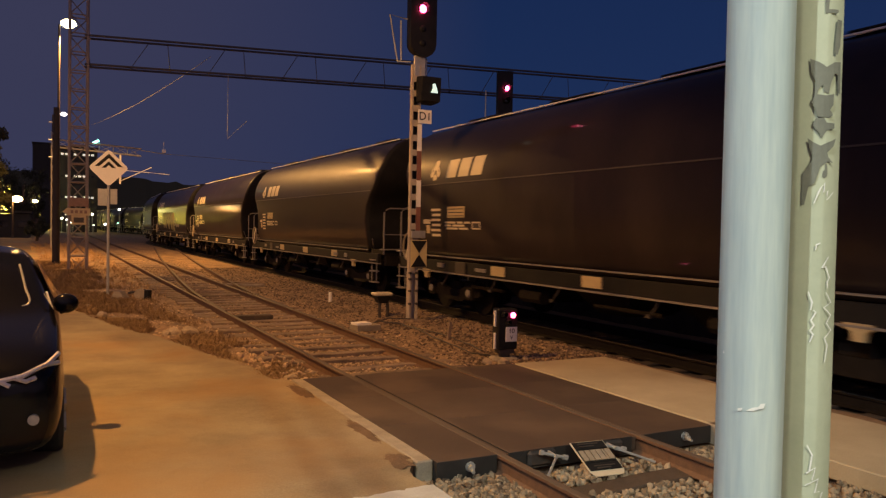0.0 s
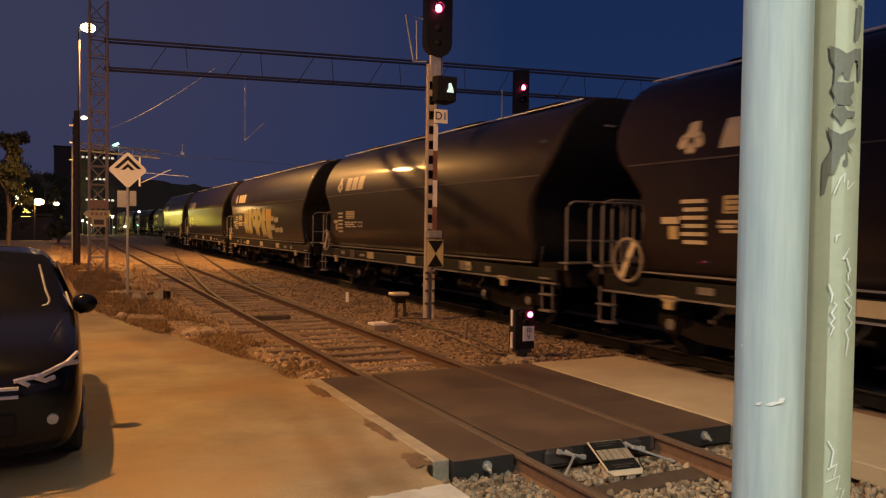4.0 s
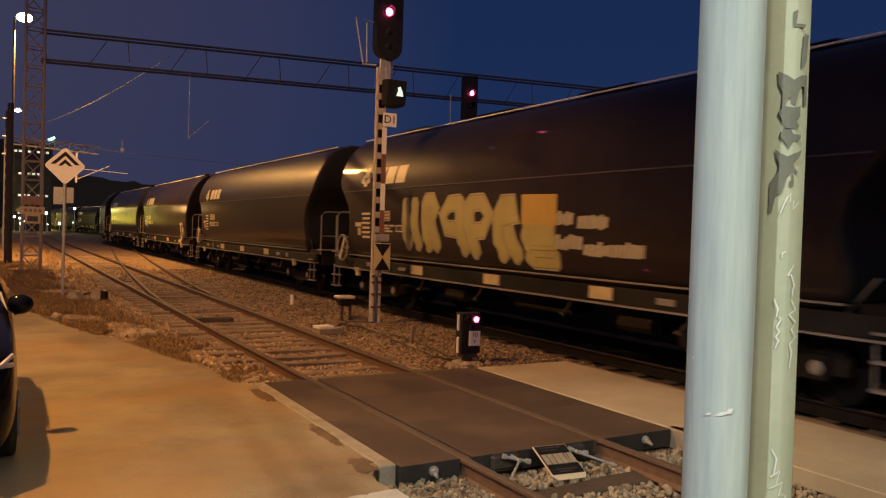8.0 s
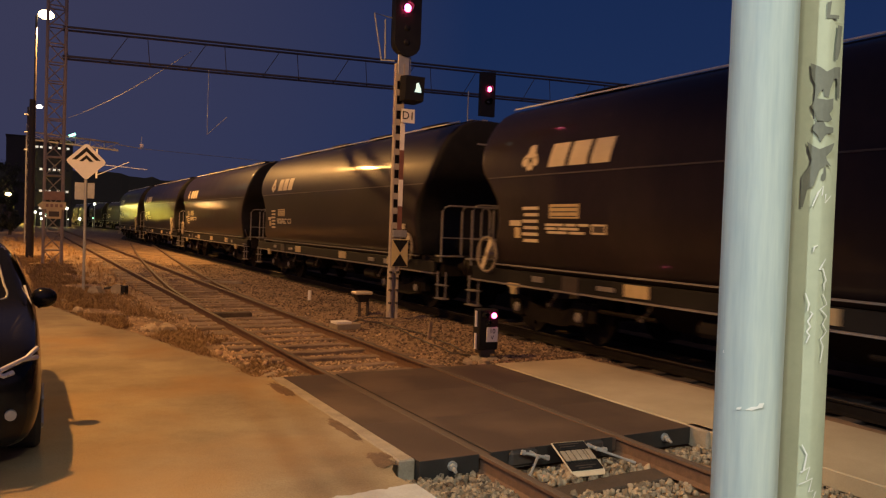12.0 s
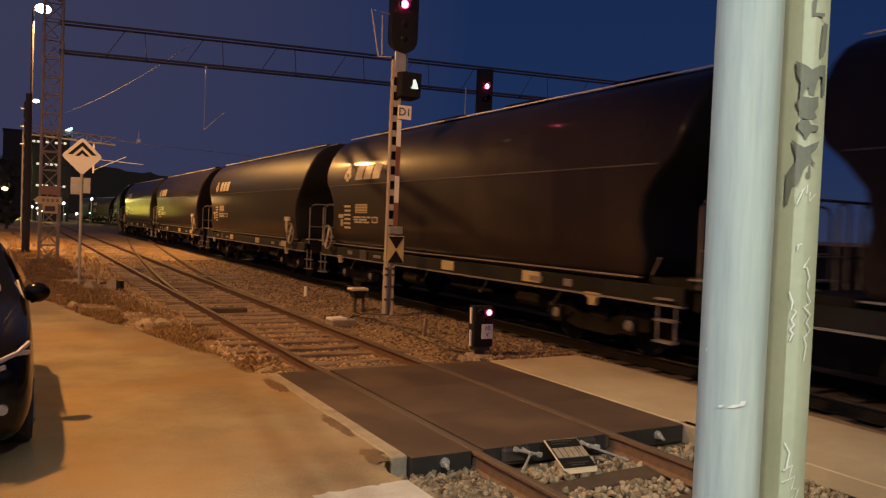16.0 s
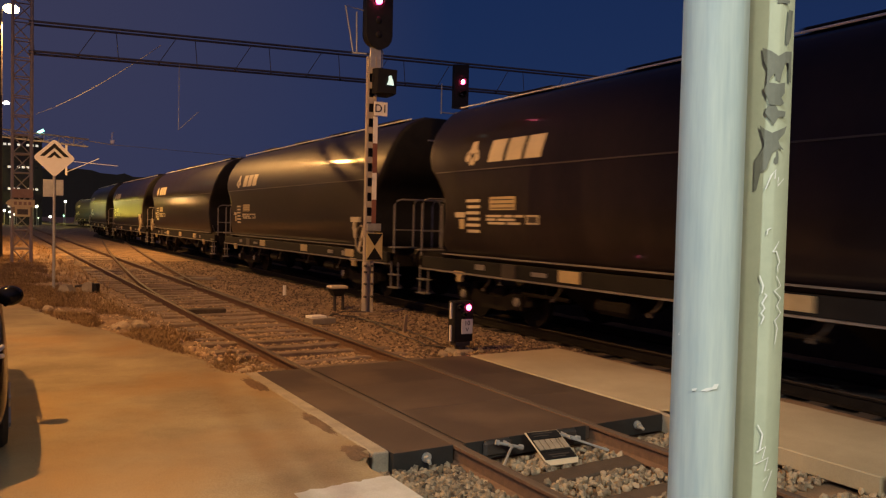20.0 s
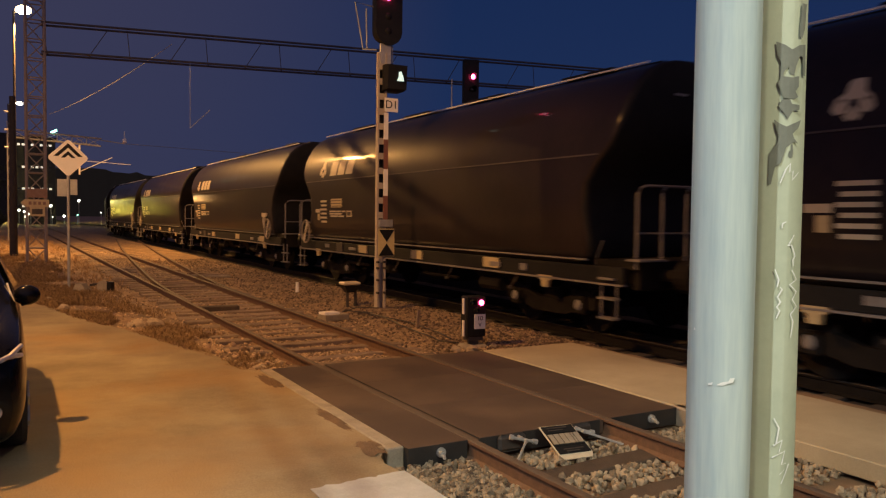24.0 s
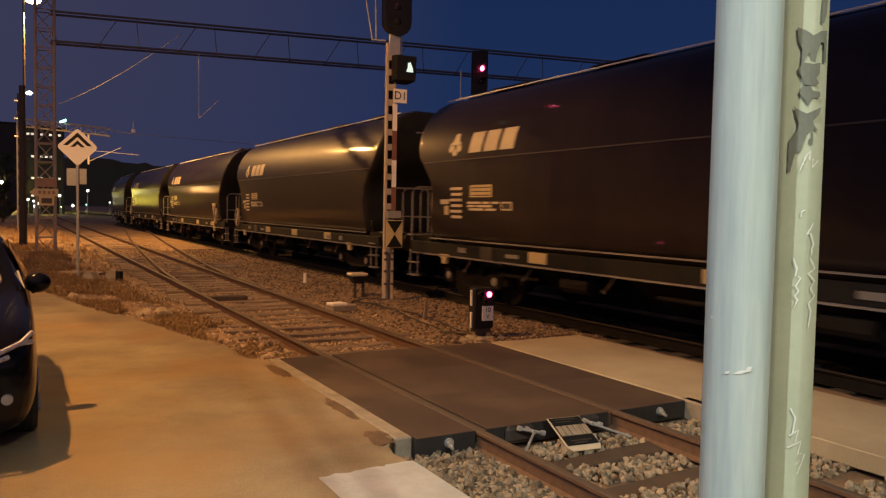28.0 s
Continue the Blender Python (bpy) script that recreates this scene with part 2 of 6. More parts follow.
M_DECAL = material("cream_decal", (0.46, 0.40, 0.28), (0.62, 0.55, 0.40), 0.5, scale=3, fine=40, bump=0.0)
M_GRAF = material("yellow_graffiti", (0.29, 0.26, 0.10), (0.40, 0.36, 0.15), 0.5, scale=2, fine=20, bump=0.0)
M_GRAFDARK = material("dark_spray_line", (0.10, 0.085, 0.03), (0.18, 0.15, 0.05), 0.5, scale=2, fine=20, bump=0.0)
M_GRAFORANGE = material("orange_spray", (0.38, 0.25, 0.06), (0.46, 0.32, 0.09), 0.5, scale=2, fine=20, bump=0.0)
M_GRAFLINE = material("pale_graffiti_outline", (0.32, 0.30, 0.23), (0.44, 0.41, 0.32), 0.5, scale=2, fine=20, bump=0.0)
M_CAR = material("black_car_paint", (0.006, 0.006, 0.007), (0.012, 0.012, 0.013), 0.13, 0.0, scale=1, fine=20, bump=0.0, rough_var=0.02)
M_CAR.node_tree.nodes["Principled BSDF"].inputs["Specular IOR Level"].default_value = 0.22
M_TYRE = material("tyre_rubber", (0.012, 0.012, 0.012), (0.025, 0.024, 0.023), 0.8, scale=9, fine=60, bump=0.2)
M_CARGLASS = material("dark_car_glass", (0.006, 0.007, 0.008), (0.010, 0.011, 0.012), 0.06, scale=1, fine=10, bump=0.0, rough_var=0.02)
M_CHROME = material("headlight_chrome", (0.62, 0.62, 0.63), (0.80, 0.80, 0.81), 0.3, 0.2, scale=6, fine=40, bump=0.0)
M_LEAF = material("dry_weed", (0.17, 0.105, 0.045), (0.42, 0.27, 0.125), 0.9, scale=4, fine=30, bump=0.0, spread=0.6)
M_TREE = material("dark_foliage", (0.022, 0.026, 0.012), (0.045, 0.05, 0.022), 0.8, scale=2, fine=12, bump=0.0, spread=0.5)
M_BARK = material("bark", (0.07, 0.05, 0.035), (0.15, 0.11, 0.08), 0.9, scale=6, fine=40, bump=0.6)
M_FACADE = material("dark_facade", (0.008, 0.0075, 0.008), (0.022, 0.02, 0.019), 0.8, scale=0.4, fine=6, bump=0.1)
M_WINDOW = glow("lit_window", (1.0, 0.92, 0.75), 0.7)
M_DARKWIN = material("dark_window", (0.01, 0.01, 0.012), (0.02, 0.02, 0.022), 0.1, scale=1, fine=10, bump=0.0)
M_SODIUM = glow("sodium_bulb", (1.0, 0.72, 0.34), 14.0)
M_WHITEBULB = glow("white_bulb", (1.0, 0.95, 0.85), 6.0)
M_GREENBULB = glow("green_bulb", (0.35, 1.0, 0.75), 4.0)
M_RED = glow("red_signal_lens", (1.0, 0.05, 0.16), 24.0)
M_REDCORE = glow("red_signal_core", (1.0, 0.62, 0.68), 12.0)
M_SIGNLIGHT = glow("lit_position_light", (0.72, 1.0, 0.92), 0.75)
M_BEAM = material("dark_beam_steel", (0.012, 0.011, 0.012), (0.03, 0.026, 0.026), 0.8, 0.0, scale=5, fine=40, bump=0.1)
M_TRUSS = material("grey_beam_steel", (0.035, 0.033, 0.042), (0.07, 0.065, 0.078), 0.85, 0.0, scale=5, fine=40, bump=0.1)
# dark colour that keeps the ground under the train black
M_BEDDARK = material("dark_track_bed", (0.025, 0.021, 0.018), (0.085, 0.068, 0.055), 0.95, scale=2.5, fine=60, bump=0.8, depth=0.03)
M_PLASTER = material("reflector_plaster", (0.42, 0.38, 0.22), (0.60, 0.54, 0.33), 0.85, scale=0.3, fine=6, bump=0.1)
# glow of made-up panes, only there to be mirrored in the wagons
M_STRIPGLOW = glow("reflector_strip_glow", (1.0, 0.88, 0.42), 18.0)
M_PLATE = material("pale_yellow_plate", (0.38, 0.30, 0.16), (0.54, 0.44, 0.25), 0.5, scale=5, fine=40, bump=0.0)


# ---- mesh helpers ----
def part(name, bm, mat, parent=None, label="", smooth=False, kind=""):
    """Links a bmesh as one mesh object, under a thing where one is given."""
    me = bpy.data.meshes.new(name)
    bmesh.ops.recalc_face_normals(bm, faces=bm.faces)
    bm.to_mesh(me)
    bm.free()
    for mt in mat if isinstance(mat, (list, tuple)) else [mat]:
        me.materials.append(mt)
    if smooth:
        me.shade_smooth()
        me.set_sharp_from_angle(angle=radians(38))
    ob = new(name, me)
    if parent:
        ob.parent = parent
    if label:
        ob["label"] = label
    if kind:
        ob["kind"] = kind
    return ob


def thing(name, at=(0, 0, 0), rz=0.0, **tags):
    ob = new(name)
    ob.empty_display_size = 0.2
    ob.matrix_world = pose(*at, 0, 0, rz)
    return tagged(ob, **tags)


def box(bm, c, size, turn=(0, 0, 0), bevel=0.0, mat=0):
    r = bmesh.ops.create_cube(bm, size=1, matrix=pose(*c, *turn) @ Matrix.Diagonal((*size, 1)))
    faces = {f for v in r["verts"] for f in v.link_faces}
    for f in faces:
        f.material_index = mat
    if bevel:
        edges = {e for v in r["verts"] for e in v.link_edges}
        bmesh.ops.bevel(bm, geom=list(edges), offset=bevel, segments=1, affect="EDGES", material=-1)
    return bm


def rod(bm, p, q, r, seg=8, r2=None):
    p, q = Vector(p), Vector(q)
    d = q - p
    m = Matrix.Translation((p + q) / 2) @ d.to_track_quat("Z", "Y").to_matrix().to_4x4()
    bmesh.ops.create_cone(bm, cap_ends=True, segments=seg, radius1=r, radius2=r if r2 is None else r2, depth=d.length, matrix=m)
    return bm


def pipe(bm, pts, r, seg=8):
    """A bent tube through the points, with mitred rings."""
    pts = [Vector(p) for p in pts]
    rings = []
    for i, p in enumerate(pts):
        d = (pts[min(i + 1, len(pts) - 1)] - pts[max(i - 1, 0)]).normalized()
        side = d.cross(Vector((0.31, 0.2, 0.93)) if abs(d.z) < 0.9 else Vector((1, 0.1, 0))).normalized()
        up = side.cross(d)
        rings.append([bm.verts.new(p + r * (math.cos(a) * side + math.sin(a) * up)) for a in (2 * math.pi * k / seg for k in range(seg))])
    for a, b in zip(rings, rings[1:]):
        for k in range(seg):
            bm.faces.new((a[k], a[(k + 1) % seg], b[(k + 1) % seg], b[k]))
    bm.faces.new(rings[0])
    bm.faces.new(rings[-1])
    return bm


def prism(bm, outline, axis, lo, hi, mat=0):
    """Extrudes a 2D outline along x, y or z from lo to hi."""
    def at(u, v, w):
        return {"x": (w, u, v), "y": (u, w, v), "z": (u, v, w)}[axis]
    a = [bm.verts.new(at(u, v, lo)) for u, v in outline]
    b = [bm.verts.new(at(u, v, hi)) for u, v in outline]
    n = len(a)
    fs = [bm.faces.new(a), bm.faces.new(b[::-1])]
    for i in range(n):
        fs.append(bm.faces.new((a[i], a[(i + 1) % n], b[(i + 1) % n], b[i])))
    for f in fs:
        f.material_index = mat
    return bm


def B():
    return bmesh.new()


def loft(bm, rings, cap=True):
    vs = [[bm.verts.new(p) for p in ring] for ring in rings]
    n = len(vs[0])
    for a, b in zip(vs, vs[1:]):
        for k in range(n):
            bm.faces.new((a[k], a[(k + 1) % n], b[(k + 1) % n], b[k]))
    if cap:
        bm.faces.new(vs[0])
        bm.faces.new(vs[-1])
    return bm


def mix(a, b, w):
    return a + (b - a) * w


def along(table, v):
    for (p, q), (r, s) in zip(table, table[1:]):
        if v <= r:
            return q if v <= p else mix(q, s, (v - p) / (r - p))
    return table[-1][1]


# ---- ground: one sheet to the horizon, a little uneven near the tracks ----
LOT_EDGE = ((-12, -0.85), (4.1, -0.85), (5.15, -0.86), (5.45, -0.85), (5.52, -0.752), (9.1, -0.752), (9.3, -0.86), (10.6, -0.98), (12.7, -1.45), (14.8, -2.1), (17.9, -2.7), (25, -3.1), (40, -3.7), (70, -4.4), (90, -4.8))


def ground_z(x, y):
    n = noise.noise((x * 0.8, y * 0.8, 0.3)) * 0.035 + noise.noise((x * 2.7, y * 2.7, 5.0)) * 0.02
    bed = -0.15 if y < 9.2 or y > 24 else -0.172
    if -0.75 < x < 2.3:
        base = bed
    elif x <= -0.75:
        base = -0.07 + 0.035 * min(1, max(0, (y - 12) / 10))
        w = min(1, (-0.75 - x) / 0.5)
        base = mix(bed, base, w * w * (3 - 2 * w))
        if x < along(LOT_EDGE, y) - 0.5:
            return -0.14
    elif x < 4.6:
        base = mix(bed, -0.10, min(1, (x - 2.3) / 0.6))
    else:
        base = mix(-0.10, -0.24, min(1, (x - 4.6) / 0.4))
    fade = 1 if abs(x) < 14 and y < 80 else 0.3
    if -1.2 < x < 4.4 and y < 9.2:
        return min(base, -0.205) + n * 0.25
    return base + n * fade


def axis_steps(stops):
    out = []
    for (a, s), (b, _) in zip(stops, stops[1:]):
        k = max(1, round((b - a) / s))
        out += [a + (b - a) * i / k for i in range(k)]
    return out + [stops[-1][0]]


def build_ground():
    xs = axis_steps(((-1500, 300), (-300, 60), (-60, 10), (-14, 1.0), (-4.5, 0.14), (5.0, 0.3), (9, 1.5), (30, 20), (300, 150), (1500, 1)))
    ys = axis_steps(((-400, 60), (-40, 6), (-6, 0.5), (3, 0.14), (26, 0.35), (60, 1.5), (120, 12), (400, 100), (2500, 1)))
    verts = [(x, y, ground_z(x, y)) for y in ys for x in xs]
    n = len(xs)
    faces = [(j * n + i, j * n + i + 1, (j + 1) * n + i + 1, (j + 1) * n + i) for j in range(len(ys) - 1) for i in range(n - 1)]
    me = bpy.data.meshes.new("ground")
    me.from_pydata(verts, [], faces)
    me.materials.append(M_DIRT)
    me.shade_smooth()
    return tagged(new("ground", me), "brown dirt and fine gravel between the tracks", "ground", kind="structure")


def build_lot():
    bm = B()
    ys = axis_steps(((-12, 1.0), (3, 0.15), (26, 0.5), (60, 3), (90, 1)))
    us = [0, 0.006, 0.02, 0.04, 0.07, 0.11, 0.16, 0.23, 0.32, 0.45, 0.62, 0.8, 1]
    rows = []
    for y in ys:
        e = along(LOT_EDGE, y)
        if y > 9.3:
            e += 0.10 * noise.noise((0, y * 1.3, 2)) + 0.07 * noise.noise((4, y * 4, 2))
        elif y < 5.4:
            e += 0.05 * noise.noise((0, y * 2.0, 2)) + 0.012 * noise.noise((4, y * 5, 2))
        rows.append([(e, y, -0.16)] + [(e - u * 36, y, (0.0 if i else (-0.03 if not 5.5 < y < 9.2 else -0.004)) + 0.012 * noise.noise((u * 30, y * 0.5, 1)) * (u > 0.01)) for i, u in enumerate(us)])
    vs = [[bm.verts.new(p) for p in r] for r in rows]
    for a, b in zip(vs, vs[1:]):
        for k in range(len(a) - 1):
            bm.faces.new((a[k], a[k + 1], b[k + 1], b[k]))
    return part("road", bm, M_LOT, None, "worn sandy concrete yard with stains beside the track", True, "structure")


def rail_outline(x):
    return [(x + u, v) for u, v in ((-0.067, -0.172), (0.067, -0.172), (0.067, -0.162), (0.012, -0.14), (0.010, -0.045), (0.035, -0.032), (0.036, -0.006), (0.028, 0), (-0.028, 0), (-0.036, -0.006), (-0.035, -0.032), (-0.010, -0.045), (-0.012, -0.14), (-0.067, -0.162))]


def sweep_rail(name, pts, parent, label, mats=(M_RAIL, M_RAILTOP)):
    """A rail of true section swept along points on the plan."""
    bm = B()
    prof = rail_outline(0)
    rings = []
    for i, (x, y) in enumerate(pts):
        a, b = pts[max(i - 1, 0)], pts[min(i + 1, len(pts) - 1)]
        d = Vector((b[0] - a[0], b[1] - a[1], 0)).normalized()
        s = Vector((d.y, -d.x, 0))
        rings.append([bm.verts.new(Vector((x, y, v)) + s * u) for u, v in prof])
    n = len(prof)
    for a, b in zip(rings, rings[1:]):
        for k in range(n):
            f = bm.faces.new((a[k], a[(k + 1) % n], b[(k + 1) % n], b[k]))
            f.material_index = 1 if k in (6, 7, 8) else 0
    bm.faces.new(rings[0])
    bm.faces.new(rings[-1])
    return part(name, bm, list(mats), parent, label)


def path_points():
    """The train's centre line: straight past the crossing, then a gentle double bend far off."""
    knots = ((5.95, -60), (5.95, -20), (5.95, 20), (5.95, 60), (5.97, 75), (7.9, 92), (11.2, 110), (12.0, 122), (11.2, 134), (9.7, 147), (8.5, 166), (8.1, 190), (8.0, 230), (8.0, 300), (8.0, 380))
    out = []
    for i in range(1, len(knots) - 2):
        p0, p1, p2, p3 = (Vector(k) for k in knots[i - 1:i + 3])
        m1, m2 = (p2 - p0) * 0.5, (p3 - p1) * 0.5
        span = (p2 - p1).length
        m1, m2 = m1.normalized() * span, m2.normalized() * span
        for k in range(20):
            w = k / 20
            h = (2 * w**3 - 3 * w**2 + 1, w**3 - 2 * w**2 + w, -2 * w**3 + 3 * w**2, w**3 - w**2)
            out.append(p1 * h[0] + m1 * h[1] + p2 * h[2] + m2 * h[3])
    return out


LINE = [Vector((5.95, -60))] + path_points()
REACH = [LINE[0].y]
for p, q in zip(LINE, LINE[1:]):
    REACH.append(REACH[-1] + (q - p).length)


def on_line(s):
    """The place at the way s along the line; s equals y on the straight."""
    i = min(max(int(np.searchsorted(REACH, s)) - 1, 0), len(LINE) - 2)
    w = (s - REACH[i]) / (REACH[i + 1] - REACH[i])
    return LINE[i] + (LINE[i + 1] - LINE[i]) * w


def build_tracks():
    siding = thing("siding_track", kind="structure", label="rusty siding track on old wooden sleepers", category="track")
    for x in (0.0, 1.505):
        sweep_rail("rail", [(x, y) for y in axis_steps(((-14, 4), (70, 6), (140, 1)))], siding, "rusty rail")
    # diverging rails of the turnout
    for x0, lab in ((0.03, "closure rail of the turnout"), (1.53, "outer rail of the turnout")):
        pts = [(x0 - 0.03 + along(((17, 0.045), (20, 0.10), (22.5, 0.22), (25, 0.40), (30, 0.80), (38.9, 1.55), (50, 2.62), (66, 4.2)), y), y) for y in axis_steps(((17, 1.2), (62, 1)))]
        sweep_rail("turnout_rail", pts, siding, lab)
    main = thing("main_track", kind="structure", label="main line track under the train", category="track")
    for off in (-0.7525, 0.7525):
        pts = []
        for i in range(0, len(LINE), 4):
            d = (LINE[min(i + 1, len(LINE) - 1)] - LINE[max(i - 1, 0)]).normalized()
            p = LINE[i] + Vector((d.y, -d.x)) * off
            pts.append((p.x, p.y))
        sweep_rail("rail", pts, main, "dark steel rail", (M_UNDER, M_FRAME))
    return siding, main


def sleeper_mesh(i, length, mat):
    bm = B()
    box(bm, (0, 0, 0), (length, 0.24, 0.14), bevel=0.012)
    bmesh.ops.subdivide_edges(bm, edges=[e for e in bm.edges if e.calc_length() > 1], cuts=5)
    for v in bm.verts:
        v.co += Vector((0, 0.012 * noise.noise((v.co.x * 3, i, v.co.z)), 0.012 * noise.noise((v.co.x * 2.3, v.co.y * 5, i + 0.5))))
    me = bpy.data.meshes.new("sleeper")
    bm.to_mesh(me)
    bm.free()
    me.materials.append(mat)
    return me


def build_sleepers(siding, main):
    meshes = [sleeper_mesh(i, 2.5, M_SLEEPER) for i in range(6)]
    dark_meshes = [sleeper_mesh(i, 2.5, M_SLEEPERDARK) for i in range(3)]
    main_meshes = [sleeper_mesh(i, 2.5, M_BEDDARK) for i in range(3)]
    rnd = random.Random(4)
    y = -2.64
    while y < 60:
        if not 5.25 < y < 9.15:
            ob = new("sleeper", meshes[rnd.randrange(6)] if y > 6 else dark_meshes[rnd.randrange(3)])
            ob.parent = siding
            ob.matrix_basis = pose(0.7525 + rnd.uniform(-0.10, 0.10), y + rnd.uniform(-0.06, 0.06), (-0.197 if y > 6 else -0.236) + rnd.uniform(-0.02, 0.012), rnd.uniform(-4, 4), rnd.uniform(-0.7, 0.7), rnd.uniform(-2.5, 2.5))
        y += 0.62
    s = -10.0
    while s < 95:
        p, q = on_line(s), on_line(s + 0.5)
        ob = new("sleeper", main_meshes[rnd.randrange(3)])
        ob.parent = main
        ob.matrix_basis = pose(p.x, p.y, -0.245, 0, 0, -math.degrees(math.atan2(q.x - p.x, q.y - p.y)))
        s += 0.62


def stones(name, count, place, size, seed, mat, label):
    """Loose angular stones joined into one mesh of true geometry."""
    rnd = random.Random(seed)
    shapes = []
    for k in range(8):
        bm = B()
        bmesh.ops.create_icosphere(bm, subdivisions=1, radius=1)
        for v in bm.verts:
            v.co *= 1 + 0.55 * noise.noise(v.co * 1.3 + Vector((k * 3.1, 0, 0)))
            v.co.z *= 0.72
        shapes.append(([v.co.copy() for v in bm.verts], [[v.index for v in f.verts] for f in bm.faces]))
        bm.free()
    verts, faces = [], []
    for _ in range(count):
        spot = place(rnd)
        if spot is None:
            continue
        x, y, z = spot
        r = size * rnd.choice((0.6, 0.8, 1.0, 1.0, 1.3))
        m = pose(x, y, z + r * 0.25, rnd.uniform(0, 360), rnd.uniform(0, 360), rnd.uniform(0, 360))
        vs, fs = rnd.choice(shapes)
        o = len(verts)
        verts += [m @ (v * r) for v in vs]
        faces += [[o + i for i in f] for f in fs]
    me = bpy.data.meshes.new(name)
    me.from_pydata(verts, [], faces)
    me.materials.append(mat)
    return tagged(new(name, me), label, "stones", kind="stuff")


def build_ballast():
    def near_bed(r):
        y = r.uniform(-1.5, 5.45)
        x = r.uniform(-0.82, 2.55)
        if min(abs(x), abs(x - 1.505)) < 0.075:
            return None
        k = ((y - 4.80) % 0.62) / 0.62
        if k < 0.2 or k > 0.8:
            return None
        return x, y, -0.20 + 0.04 * r.random()

    def shoulder(r):
        return r.uniform(-0.86, -0.08), r.uniform(3.6, 5.40), -0.20 + 0.05 * r.random()

    def mid_bed(r):
        y = 9.15 + 34 * r.random() ** 2.0
        x = r.gauss(0.75, 0.9)
        if not -1.0 < x < 2.6 or min(abs(x), abs(x - 1.505)) < 0.075 or (x < -0.15 and r.random() < 0.6):
            return None
        k = ((y + 2.64) % 0.62) / 0.62
        if (k < 0.2 or k > 0.8) and r.random() < 0.25 + 0.6 * noise.noise((x * 1.5, y * 0.9, 4)):
            return None
        return x, y, ground_z(x, y) - 0.01

    def heap(r):
        x, y = r.gauss(-0.62, 0.36), 9.25 + abs(r.gauss(0, 1.5))
        return (x, y, -0.13 + 0.06 * r.random() * math.exp(9.2 - y)) if x < -0.09 else None

    def between(r):
        x, y = r.uniform(2.2, 4.9), 9.2 + 26 * r.random() ** 1.7
        return x, y, ground_z(x, y) - 0.012

    def verge(r):
        y = 9.2 + 18 * r.random() ** 1.5
        x = along(LOT_EDGE, y) + r.uniform(-0.2, 2.2)
        return (x, y, ground_z(x, y) - 0.012) if x < -0.15 else None

    stones("ballast_near", 11000, near_bed, 0.029, 11, M_STONE, "grey crushed ballast between the siding rails")
    stones("ballast_shoulder", 2200, shoulder, 0.030, 12, M_STONE, "grey crushed ballast beside the crossing panel")
    stones("ballast_far", 15000, mid_bed, 0.029, 13, M_GRAVEL, "dirty ballast of the siding")
    stones("ballast_heap", 130, heap, 0.036, 14, M_GRAVEL, "loose stones heaped by the kerb end")
    stones("gravel_between", 12000, between, 0.027, 15, M_GRAVEL, "fine gravel between the two tracks")
    stones("gravel_verge", 3500, verge, 0.026, 16, M_GRAVEL, "small stones on the weedy verge")


def build_soil():
    """Low crumbled soil patches along the kerb."""
    rnd = random.Random(31)
    for cx, cy, rx, ry in ((-0.87, 5.66, 0.15, 0.22), (-0.80, 6.6, 0.09, 0.62), (-0.83, 8.45, 0.12, 0.55)):
        bm = B()
        n, o = 40, rnd.uniform(0, 50)
        rings = []
        for f in (1.0, 0.8, 0.55, 0.28):
            ring = []
            for k in range(n):
                a = 2 * math.pi * k / n
                w = f * (1 + 0.3 * noise.noise((2.2 * math.cos(a), 2.2 * math.sin(a), o)) + 0.09 * noise.noise((9 * math.cos(a), 9 * math.sin(a), o)))
                ring.append(bm.verts.new((cx + rx * w * math.cos(a), cy + ry * w * math.sin(a), -0.012 + 0.030 * (1 - f) + 0.008 * noise.noise((k * 0.9, f * 9, o)))))
            rings.append(ring)
        for p, q in zip(rings, rings[1:]):
            for k in range(n):
                bm.faces.new((p[k], p[(k + 1) % n], q[(k + 1) % n], q[k]))
        bm.faces.new(rings[-1])
        tagged(part("soil_patch", bm, M_SOIL, None, "", True), "crumbled brown soil spilt along the kerb", "soil", "soil patches", "stuff")
    # thin ragged sheet; the white lamp's pool of light painted as colour
    edge = [(mix(-1.62, -0.875, k / 24), 4.90 + 0.05 * k / 24 + 0.03 * noise.noise((k * 0.35, 2, 0)) + 0.02 * noise.noise((k * 1.1, 5, 0))) for k in range(25)]
    bm = B()
    prism(bm, edge + [(-0.875, 3.2), (-1.62, 3.2)], "z", 0.0, 0.006)
    tagged(part("light_pool_sheet", bm, M_LIGHTPOOL, None, "", True), "pale sheet painted for the pool of white light at the yard edge", "cement", kind="structure")


